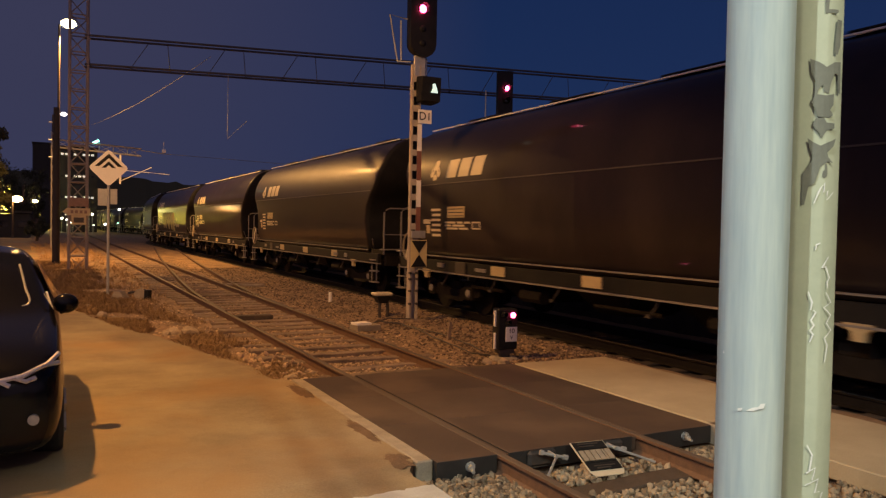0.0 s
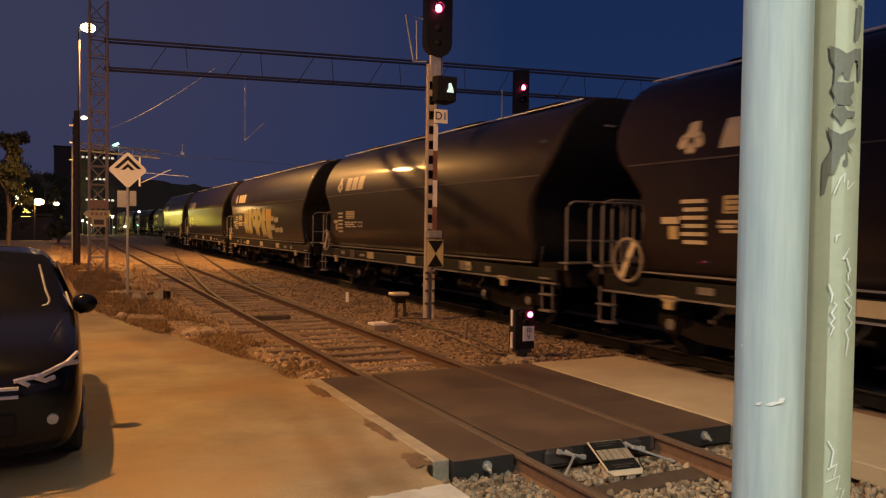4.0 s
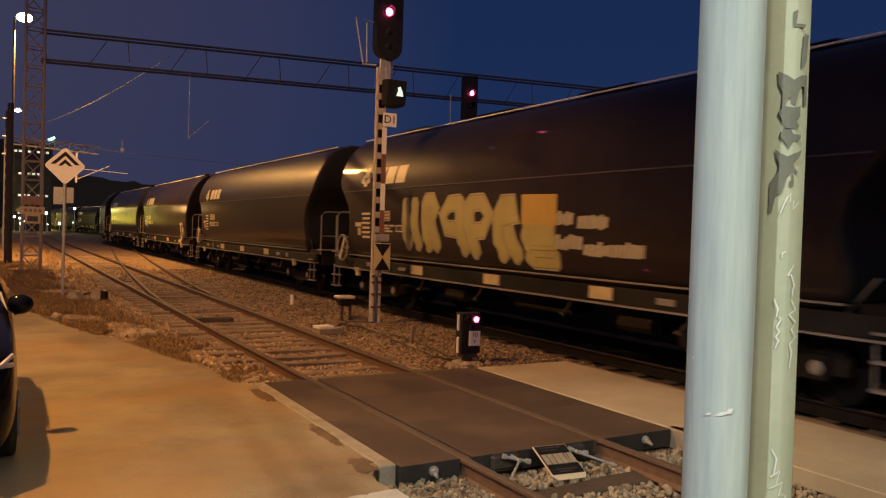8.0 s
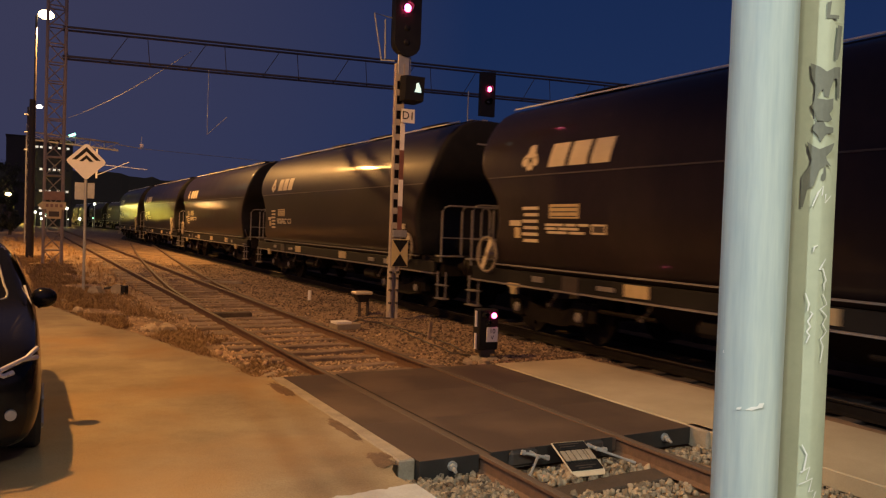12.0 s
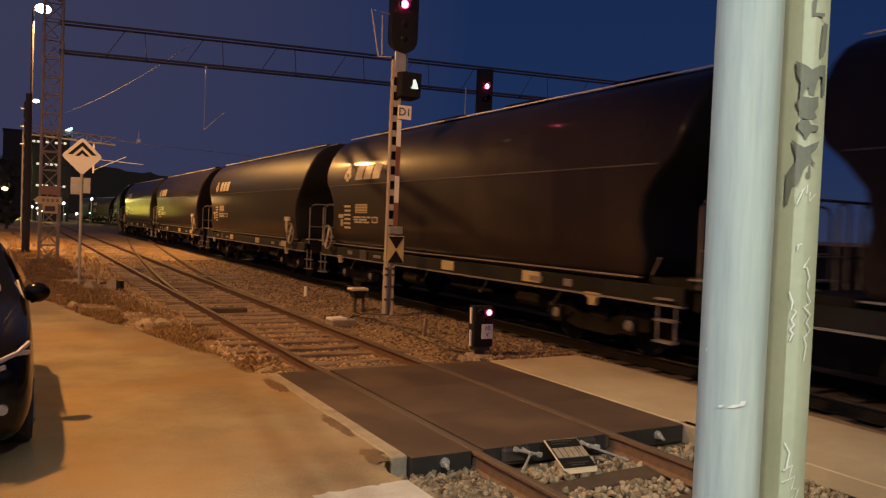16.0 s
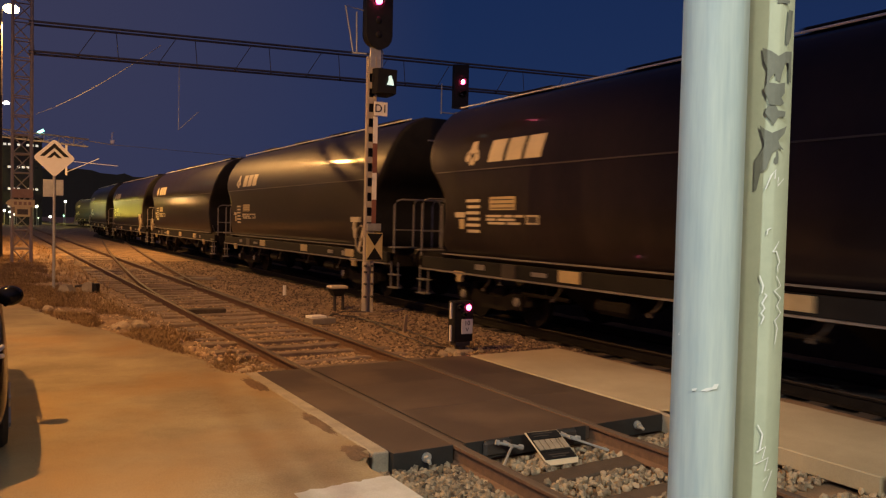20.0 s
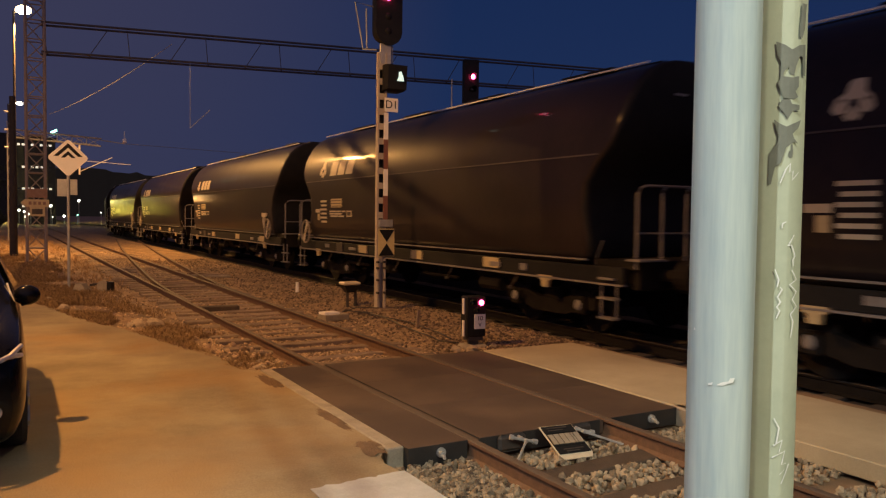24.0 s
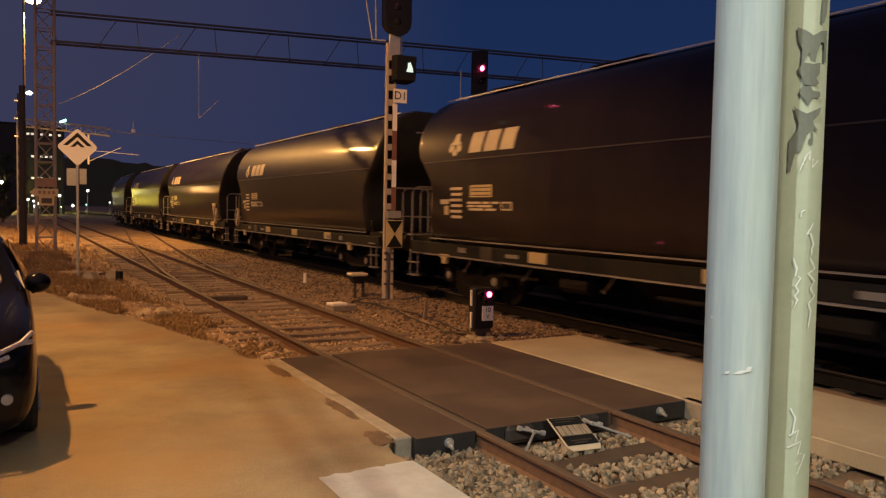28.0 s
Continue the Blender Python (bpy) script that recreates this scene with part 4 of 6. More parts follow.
def build_far_signal():
    s = thing("railway_signal", (9.5, 21.0, 0), 0, label="black railway signal showing red on the far side of the train", category="signal")
    bm = B()
    box(bm, (0, 0.1, 2.6), (0.18, 0.16, 5.6))
    part("post", bm, M_GALV, s, "galvanised post")
    bm = B()
    prism(bm, [(-0.27, 5.50), (0.27, 5.50), (0.27, 6.92), (-0.27, 6.88)], "y", -0.08, 0.05)
    part("backboard", bm, M_BLACK, s, "black signal head")
    lens(s, "red_lens", (0.02, -0.12, 6.35), 0.085, M_RED, "lit red lens", M_REDCORE)
    lens(s, "dark_lens", (0.02, -0.09, 5.95), 0.085, M_CARGLASS, "unlit lens")
    bm = B()
    rod(bm, (-0.62, 0.1, 5.3), (-0.62, 0.1, 6.25), 0.02, 6)
    rod(bm, (-0.62, 0.1, 5.35), (0, 0.1, 5.35), 0.02, 6)
    part("service_bracket", bm, M_GALV, s, "thin pale service rail")


def build_diamond_sign():
    s = thing("diamond_sign", (-2.0, 21.8, 0), 0, label="white diamond sign with two black chevrons on a pale post", category="sign")
    bm = B()
    rod(bm, (0, 0, -0.2), (0, 0, 2.95), 0.036, 10)
    part("post", bm, M_GALV, s, "pale steel post")
    bm = B()
    c, d, r = 3.28, 0.455, 0.05
    prism(bm, [(0, c - d), (r, c - d + r * 0.4), (d - r * 0.4, c - r), (d, c), (d - r * 0.4, c + r), (r, c + d - r * 0.4), (0, c + d), (-r, c + d - r * 0.4), (-d + r * 0.4, c + r), (-d, c), (-d + r * 0.4, c - r), (-r, c - d + r * 0.4)], "y", -0.055, -0.035)
    part("board", bm, M_WHITE, s, "white diamond board")
    for top, half, th in ((c + 0.37, 0.335, 0.10), (c + 0.17, 0.17, 0.085)):
        bm = B()
        prism(bm, [(-half, top - half), (0, top), (half, top - half), (half - th * 1.1, top - half), (0, top - th * 1.15), (-half + th * 1.1, top - half)], "y", -0.062, -0.0555)
        part("chevron", bm, M_BLACK, s, "black chevron")
    bm = B()
    box(bm, (-0.12, 0.03, 2.52), (0.26, 0.012, 0.44), bevel=0.004)
    part("lower_board", bm, M_GALV, s, "grey sheet board")
    bm = B()
    box(bm, (0.13, 0.03, 2.54), (0.17, 0.012, 0.40), bevel=0.004)
    part("lower_board", bm, M_GALV, s, "grey narrow board")


# ---- portal mast with its truss beam ----
def lattice(bm, a, b, wide, bay, r, up=(0, 0, 1)):
    """A four-chord truss from a to b with zigzag braces on all faces."""
    a, b = Vector(a), Vector(b)
    d = (b - a).normalized()
    s = d.cross(Vector(up)).normalized()
    t = s.cross(d)
    cs = [s * (x * wide[0] / 2) + t * (y * wide[1] / 2) for x, y in ((-1, -1), (1, -1), (1, 1), (-1, 1))]
    for c in cs:
        rod(bm, a + c, b + c, r, 5)
    n = max(1, round((b - a).length / bay))
    for i in range(n):
        p, q = a.lerp(b, i / n), a.lerp(b, (i + 1) / n)
        for k in range(4):
            c, e = cs[k], cs[(k + 1) % 4]
            rod(bm, p + (c if i % 2 else e), q + (e if i % 2 else c), r * 0.42, 4)
            rod(bm, p + c, p + e, r * 0.5, 4)
    return bm


def build_portal():
    m = thing("catenary_portal", (-2.35, 33.5, 0), 0, label="rusty grey lattice mast and truss beam over the tracks", category="mast")
    bm = B()
    lattice(bm, (0, 0, -0.2), (0, 0, 10.6), (0.64, 0.64), 0.72, 0.052, up=(0, 1, 0))
    part("mast", bm, M_MASTGREY, m, "lattice mast")
    bm = B()
    for dx in (-0.30, 0.30):
        for z in (8.0, 9.12):
            rod(bm, (0.2, dx, z), (26.0, dx - 4.6, z + 0.06), 0.045, 6)
    for k in range(18):
        x = mix(0.4, 25.2, k / 17)
        rod(bm, (x, -4.6 * x / 26, 8.0), (x + (0.7 if k % 2 else -0.1), -4.6 * x / 26, 9.12), 0.016, 5)
        rod(bm, (x - 0.05, -4.6 * x / 26 - 0.14, 8.02), (x + 0.05, -4.6 * x / 26 + 0.14, 8.02), 0.03, 5)
    part("beam", bm, M_TRUSS, m, "dark lattice truss beam")
    bm = B()
    rod(bm, (5.55, -0.98, 8.05), (5.55, -0.98, 5.4), 0.013, 6)
    rod(bm, (5.55, -0.98, 5.4), (6.35, -0.98, 6.2), 0.011, 6)
    part("drop_tube", bm, M_GALV, m, "thin catenary drop tube")
    bm = B()
    prism(bm, [(-0.55, 2.24), (-0.40, 2.38), (0.42, 2.38), (0.42, 2.10), (-0.40, 2.10)], "y", -0.42, -0.40)
    part("arrow_board", bm, M_PLATE, m, "pale arrow board with red marks")
    for k in range(4):
        bm = B()
        box(bm, (-0.22 + 0.16 * k, -0.425, 2.24), (0.10, 0.006, 0.12))
        part("mark", bm, M_FADED, m, "red bar")
    bm = B()
    box(bm, (0.02, -0.40, 1.92), (0.52, 0.02, 0.36), bevel=0.005)
    part("lower_board", bm, M_PLATE, m, "pale board")
    bm = B()
    box(bm, (0.02, -0.414, 1.92), (0.36, 0.006, 0.20))
    part("mark", bm, M_FRAME, m, "dark bar")
    bm = B()
    box(bm, (0.02, -0.40, 2.62), (0.70, 0.02, 0.34), bevel=0.005)
    part("warning_board", bm, M_FADED, m, "faded red board")


def build_far_gantry():
    g = thing("catenary_gantry", (-3.0, 57.8, 0), 0, label="pale far catenary gantry with a hanging lamp box", category="gantry")
    bm = B()
    lattice(bm, (0, 0, -0.2), (0, 0, 7.8), (0.4, 0.4), 0.8, 0.04, up=(0, 1, 0))
    part("mast", bm, M_GALV, g, "lattice mast")
    bm = B()
    lattice(bm, (0, 0, 7.05), (5.4, 0, 6.75), (0.35, 0.5), 0.9, 0.045)
    part("beam", bm, M_GALV, g, "pale truss beam")
    bm = B()
    rod(bm, (5.4, 0, 6.9), (6.9, 0, 6.75), 0.03, 5)
    rod(bm, (6.9, 0, 6.75), (20, 0, 6.4), 0.018, 4)
    part("span_wire", bm, M_GALV, g, "span wire")
    bm = B()
    box(bm, (6.9, -0.05, 6.95), (0.26, 0.2, 0.26), bevel=0.03)
    rod(bm, (6.9, 0, 7.1), (6.9, 0, 7.6), 0.03, 5)
    part("lamp_box", bm, M_WHITE, g, "small pale hanging box")
    bm = B()
    rod(bm, (4.05, 0, 6.6), (4.05, 0, 4.5), 0.07, 6)
    rod(bm, (4.05, 0, 4.7), (6.1, 0, 5.75), 0.026, 5)
    rod(bm, (4.3, 0, 5.45), (7.3, 0, 5.3), 0.018, 5)
    part("cantilever", bm, M_WHITE, g, "pale cantilever arm")
    bm = B()
    box(bm, (2.5, -0.1, 7.3), (0.42, 0.2, 0.15), (0, -30, 0))
    part("green_lamp", bm, M_GREENBULB, g, "small greenish lamp")


def build_wires():
    spans = (((-1.13, 50, 7.55), (2.40, 32, 8.6)),)
    for a, b in spans:
        bm = B()
        a, b = Vector(a), Vector(b)
        pipe(bm, [a.lerp(b, k / 10) - Vector((0, 0, 0.25 * 4 * (k / 10) * (1 - k / 10))) for k in range(11)], 0.012, 4)
        tagged(part("overhead_wire", bm, M_GALV), "thin overhead wire over the tracks", "wire", "overhead wires")


# ---- street lamps ----
def build_street_lamp(at, height, arm, bulb, label, thick=0.07, base=0.09, bowl=1.0):
    s = thing("street_lamp", (at[0], at[1], 0), 0, label=label, category="street lamp", group="street lamps")
    bm = B()
    rod(bm, (0, 0, -0.1), (0, 0, height), base, 10, thick)
    part("pole", bm, M_FRAME, s, "lamp pole")
    bm = B()
    pipe(bm, [(0, 0, height - 0.1), (arm * 0.4, 0, height + 0.12), (arm, 0, height + 0.14)], 0.035, 6)
    part("arm", bm, M_GALV, s, "curved arm")
    bm = B()
    loft(bm, [[(arm - 0.30, -0.14, height + 0.12), (arm + 0.34, -0.14, height + 0.12), (arm + 0.34, 0.14, height + 0.12), (arm - 0.30, 0.14, height + 0.12)], [(arm - 0.22, -0.08, height + 0.26), (arm + 0.26, -0.08, height + 0.24), (arm + 0.26, 0.08, height + 0.24), (arm - 0.22, 0.08, height + 0.26)]])
    part("head", bm, M_GALV, s, "lamp head")
    bm = B()
    bmesh.ops.create_uvsphere(bm, u_segments=14, v_segments=8, radius=1, matrix=Matrix.Translation((arm + 0.03, 0, height + 0.10)) @ Matrix.Diagonal((0.36 * bowl, 0.26 * bowl, 0.22 * bowl, 1)))
    part("bowl", bm, bulb, s, "glowing lamp bowl", True)
    return s


# ---- small things on the ground ----
def build_trackside():
    s = thing("cable_box", (3.20, 15.72, 0), 0, label="small dark cable box with a pale lid on short legs", category="box")
    bm = B()
    loft(bm, [[(-0.09, -0.09, 0.20), (0.09, -0.09, 0.20), (0.09, 0.09, 0.20), (-0.09, 0.09, 0.20)], [(-0.17, -0.14, 0.36), (0.17, -0.14, 0.36), (0.17, 0.14, 0.36), (-0.17, 0.14, 0.36)]])
    part("case", bm, M_BLACK, s, "dark case")
    bm = B()
    box(bm, (0, 0, 0.40), (0.40, 0.32, 0.07), bevel=0.02)
    part("lid", bm, M_DECAL, s, "pale yellowish lid")
    for x in (-0.05, 0.14):
        bm = B()
        rod(bm, (x, 0, -0.15), (x, 0, 0.30), 0.035, 8)
        part("leg", bm, M_FRAME, s, "dark leg")
    bm = B()
    rod(bm, (0, 0, -0.15), (0, 0, 0.16), 0.045, 12)
    ob = part("marker_post", bm, M_WHITE)
    ob.location = (3.16, 19.1, 0)
    tagged(ob, "short white marker stub in the gravel", "post")
    s = thing("cable_pit", (2.12, 14.1, 0), 8, label="concrete cable pit with a pale lid beside the rail", category="cable pit")
    bm = B()
    box(bm, (0.06, 0, -0.10), (0.52, 0.34, 0.12), bevel=0.01)
    part("frame", bm, M_KERB, s, "concrete frame")
    bm = B()
    box(bm, (-0.03, 0, -0.02), (0.33, 0.26, 0.05), bevel=0.008)
    part("lid", bm, M_WHITE, s, "pale lid")
    for k, pts in enumerate((((2.3, 14.25, -0.02), (2.65, 14.7, 0.05), (3.0, 14.2, -0.02), (2.9, 13.0, -0.04), (2.75, 11.8, -0.05), (2.6, 10.6, -0.05), (2.78, 10.05, -0.05)),
                             ((2.3, 14.2, 0.0), (2.6, 14.5, 0.10), (2.95, 14.0, 0.0), (3.1, 12.8, -0.06), (2.95, 11.4, -0.05), (2.75, 10.3, -0.06)),
                             ((3.35, 14.5, 0.05), (2.9, 14.75, 0.06), (2.55, 14.6, 0.02), (2.35, 14.2, -0.03)))):
        bm = B()
        fine = []
        for a, b in zip(pts, pts[1:]):
            fine += [Vector(a).lerp(Vector(b), w / 4) for w in range(4)]
        for p in fine:
            p.z = ground_z(p.x, p.y) + 0.03 + max(0, p.z) * 0.8
            p.x += 0.05 * noise.noise((p.y * 1.5, k, 0))
        pipe(bm, fine, 0.013, 6)
        tagged(part("cable", bm, M_FRAME), "black cable lying across the gravel", "cable", "trackside cables")
    bm = B()
    box(bm, (0, 0, 0.06), (0.05, 0.05, 0.34), (0, 6, 0))
    ob = part("wooden_stake", bm, M_SLEEPER)
    ob.location = (2.95, 12.0, 0)
    tagged(ob, "short weathered wooden stake in the gravel", "stake")
    bm = B()
    box(bm, (0, 0, 0), (1.28, 0.10, 0.07), bevel=0.01)
    ob = part("loose_bar", bm, M_KERB)
    ob.matrix_world = pose(2.25, 24.75, -0.06, 0, 0, -38)
    tagged(ob, "pale bar lying on the gravel", "bar")
    bm = B()
    box(bm, (0, 0, 0), (0.80, 0.25, 0.12), bevel=0.015)
    ob = part("switch_cover", bm, M_SLEEPERDARK)
    ob.matrix_world = pose(0.48, 16.25, -0.09, 0, 0, -3)
    tagged(ob, "dark wooden cover box between the rails", "box")
    bm = B()
    box(bm, (0, 0, 0), (1.76, 0.17, 0.07), bevel=0.012)
    ob = part("timber", bm, M_SLEEPER)
    ob.matrix_world = pose(2.51, 26.15, ground_z(2.51, 26.15) + 0.03, 0, 0, -57.9)
    tagged(ob, "pale weathered timber lying beside the siding", "timber")
    # point lever with its weight
    s = thing("point_lever", (-1.7, 20.6, 0), -30, label="old point lever with a pale weight in the weeds", category="lever")
    bm = B()
    loft(bm, [[(-0.30, -0.2, -0.1), (0.12, -0.2, -0.1), (0.12, 0.2, -0.1), (-0.30, 0.2, -0.1)], [(-0.20, -0.12, 0.16), (-0.05, -0.12, 0.16), (-0.05, 0.12, 0.16), (-0.20, 0.12, 0.16)]])
    part("weight", bm, M_KERB, s, "pale chipped weight")
    bm = B()
    rod(bm, (0.1, 0, 0.12), (0.55, 0.0, 0.20), 0.03, 6)
    part("lever", bm, M_FRAME, s, "dark lever arm")
    bm = B()
    rod(bm, (0.42, -0.06, 0.10), (0.42, 0.06, 0.10), 0.14, 14)
    part("disc", bm, M_KERB, s, "pale disc")
    bm = B()
    box(bm, (0.60, 0, 0.06), (0.13, 0.18, 0.30), bevel=0.02)
    part("case", bm, M_BLACK, s, "black case")
    rnd = random.Random(8)
    for x, y, r in ((-1.2, 13.85, 0.17), (-1.42, 14.05, 0.12), (-1.55, 14.0, 0.09), (-1.05, 13.6, 0.08), (-0.62, 9.7, 0.12), (-0.45, 10.1, 0.10), (-0.95, 9.9, 0.08), (-1.95, 22.4, 0.12), (-2.4, 17.2, 0.1), (-2.2, 16.6, 0.08), (-2.6, 18.6, 0.09), (2.68, 9.72, 0.09), (2.55, 9.55, 0.07), (2.5, 9.9, 0.08), (3.05, 9.7, 0.06)):
        bm = B()
        bmesh.ops.create_icosphere(bm, subdivisions=2, radius=r)
        o = Vector((rnd.uniform(0, 9), rnd.uniform(0, 9), 0))
        for v in bm.verts:
            v.co *= 1 + 0.5 * noise.noise(v.co * (1.1 / r) + o)
            v.co.z *= 0.65
        ob = part("rock", bm, M_STONE)
        ob.location = (x, y, ground_z(x, y) + r * 0.3)
        tagged(ob, "pale broken rock on the verge", "rock", "verge rocks")


build_posts()
build_main_signal()
build_dwarf_signal()
build_far_signal()
build_diamond_sign()
build_portal()
build_far_gantry()
build_wires()
def build_dark_column():
    s = thing("line_pole", (-3.08, 38.0, 0), 0, label="dark thick line pole with small insulators", category="pole")
    bm = B()
    rod(bm, (0, 0, -0.1), (0, 0, 6.85), 0.16, 12, 0.12)
    part("shaft", bm, M_BEAM, s, "dark shaft", True)
    for z in (4.67, 5.42, 6.18):
        bm = B()
        rod(bm, (-0.16, 0, z), (-0.30, 0, z), 0.03, 6)
        part("insulator", bm, M_WHITE, s, "pale insulator")


def build_floodlights():
    # poles and heads given to the added wall lights
    for y in FLOODLIGHTS:
        s = thing("floodlight", (-5.4, y, 0), 0, label="added floodlight on a thin pole turned to the unseen plaster wall", category="floodlight", group="floodlights along the wall")
        bm = B()
        rod(bm, (0.62, 0, -0.1), (0.62, 0, 6.9), 0.05, 6)
        part("pole", bm, M_BEAM, s, "thin pole")
        bm = B()
        box(bm, (0.45, 0, 6.75), (0.26, 0.4, 0.30), bevel=0.02)
        part("head", bm, M_BLACK, s, "dark lamp head")


build_dark_column()
build_floodlights()
build_street_lamp((STREET_LAMP[0] - 0.42, STREET_LAMP[1]), STREET_LAMP[2], 0.38, M_SODIUM, "tall street lamp with a glowing sodium head", 0.05, 0.08)
build_street_lamp((-3.08, 67.4), 10.1, 0.72, M_WHITEBULB, "thin street lamp glowing pale white", bowl=0.7)
build_street_lamp((-6.6, 90.0), 3.9, 0.35, M_SODIUM, "low sodium lamp glowing far off", bowl=1.5)
build_street_lamp((-5.2, 112.0), 4.2, 0.3, M_SODIUM, "small sodium lamp glowing far off")
build_street_lamp((LOT_LAMP[0] - 0.4, LOT_LAMP[1]), LOT_LAMP[2], 0.4, M_SODIUM, "sodium lamp over the yard")
build_street_lamp((REAR_FILL[0] - 0.4, REAR_FILL[1]), REAR_FILL[2] + 0.05, 0.4, M_WHITEBULB, "added unseen warm white fill lamp behind the yard")
build_street_lamp((WHITE_LAMP[0] - 0.4, WHITE_LAMP[1]), WHITE_LAMP[2] + 0.05, 0.4, M_WHITEBULB, "white lamp over the yard")
build_trackside()


# ---- the freight train ----
SPEED, PITCH = 5.81, 16.1
OFFSETS = (0.03, -0.37, -0.87, 0.08, 0.90, 0.66, 0.42, 0.10, -0.10, -0.40, -0.32, -0.32, -0.32, -0.32, -0.32, -0.32)
BODY = ((1.16, 1.22, 2.00), (1.28, 1.372, 1.66), (1.40, 1.412, 1.60), (1.60, 1.45, 1.58), (2.05, 1.466, 1.70), (2.45, 1.467, 1.62), (2.75, 1.468, 1.36), (2.98, 1.467, 1.10), (3.2, 1.44, 0.98), (3.45, 1.37, 0.92), (3.7, 1.26, 0.90), (3.95, 1.10, 0.89), (4.15, 0.90, 0.89), (4.28, 0.66, 0.90), (4.35, 0.38, 0.92), (4.37, 0.12, 0.95))


def skin_x(z):
    """How far the body side stands out from the centre line at a height."""
    return along([(b[0], b[1]) for b in BODY], z)


def body_ring(z, w, inset, length):
    h, r = length / 2 - inset, min(0.10, w * 0.8)
    out = []
    for sx, sy, a0 in ((1, 1, 0), (-1, 1, 90), (-1, -1, 180), (1, -1, 270)):
        arc = [(sx * (w - r) + r * math.cos(radians(a0 + 30 * k)), sy * (h - r) + r * math.sin(radians(a0 + 30 * k)), z) for k in range(4)]
        lead, last = ((0, -sy * 0.05), (-sx * min(0.05, w * 0.1), 0)) if a0 in (0, 180) else ((-sx * min(0.05, w * 0.1), 0), (0, -sy * 0.05))
        out += [(arc[0][0] + lead[0], arc[0][1] + lead[1], z)] + arc + [(arc[3][0] + last[0], arc[3][1] + last[1], z)]
    return out


def on_side(name, parent, outline, mat, label="", lift=0.006):
    """A thin painted shape that follows the curved body side. outline: way back from the trailing end and height."""
    bm = B()
    zs = [z for _, z in outline]
    vs = [bm.verts.new((0, y, z)) for y, z in outline]
    f = bm.faces.new(vs)
    cuts = max(0, int((max(zs) - min(zs)) / 0.12))
    for k in range(1, cuts):
        z = mix(min(zs), max(zs), k / cuts)
        bmesh.ops.bisect_plane(bm, geom=bm.verts[:] + bm.edges[:] + bm.faces[:], plane_co=(0, 0, z), plane_no=(0, 0, 1))
    for v in bm.verts:
        v.co.x = -skin_x(v.co.z) - lift
    return part(name, bm, mat, parent, label)


def wheelset(parent, y):
    ws = B()
    rod(ws, (-0.9, 0, 0), (0.9, 0, 0), 0.08, 10)
    for x in (-0.7525, 0.7525):
        rod(ws, (x - 0.06, 0, 0), (x + 0.06, 0, 0), 0.46, 24)
        rod(ws, (x - 0.09, 0, 0), (x + 0.09, 0, 0), 0.14, 12)
        for k in range(4):
            a = radians(45 + 90 * k)
            rod(ws, (x - 0.075, 0.28 * math.cos(a), 0.28 * math.sin(a)), (x + 0.075, 0.28 * math.cos(a), 0.28 * math.sin(a)), 0.035, 6)
    ob = part("wheelset", ws, M_UNDER, parent, "dark steel wheelset", True)
    ob.location = (0, y, 0.46)
    return ob


def bogie(parent, y):
    bm = B()
    for s in (-1, 1):
        prism(bm, [(y - 1.25, 0.62), (y - 0.95, 0.72), (y - 0.3, 0.5), (y + 0.3, 0.5), (y + 0.95, 0.72), (y + 1.25, 0.62), (y + 1.25, 0.42), (y + 0.85, 0.36), (y + 0.4, 0.26), (y - 0.4, 0.26), (y - 0.85, 0.36), (y - 1.25, 0.42)], "x", s * 1.0, s * 1.12)
        for d in (-0.9, 0.9):
            box(bm, (s * 1.10, y + d, 0.46), (0.22, 0.26, 0.30), bevel=0.03)
            for q in (-0.24, 0.24):
                rod(bm, (s * 1.06, y + d + q, 0.40), (s * 1.06, y + d + q, 0.72), 0.07, 8)
    box(bm, (0, y, 0.55), (2.1, 0.5, 0.24), bevel=0.03)
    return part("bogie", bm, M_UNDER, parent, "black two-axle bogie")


def handwheel(parent, y, side):
    bm = B()
    pts = [(side * 1.53, y + 0.33 * math.cos(a), 1.42 + 0.33 * math.sin(a)) for a in (2 * math.pi * k / 24 for k in range(25))]
    pipe(bm, pts, 0.026, 6)
    rod(bm, (side * 1.36, y, 1.42), (side * 1.56, y, 1.42), 0.05, 8)
    wheel = part("handwheel", bm, M_KERB, parent, "pale brake handwheel")
    bm = B()
    box(bm, (side * 1.535, y, 1.42), (0.02, 0.12, 0.62), (-28 * side, 0, 0), bevel=0.006)
    part("spoke_plate", bm, M_DECAL, wheel, "cream spoke plate")
    return wheel


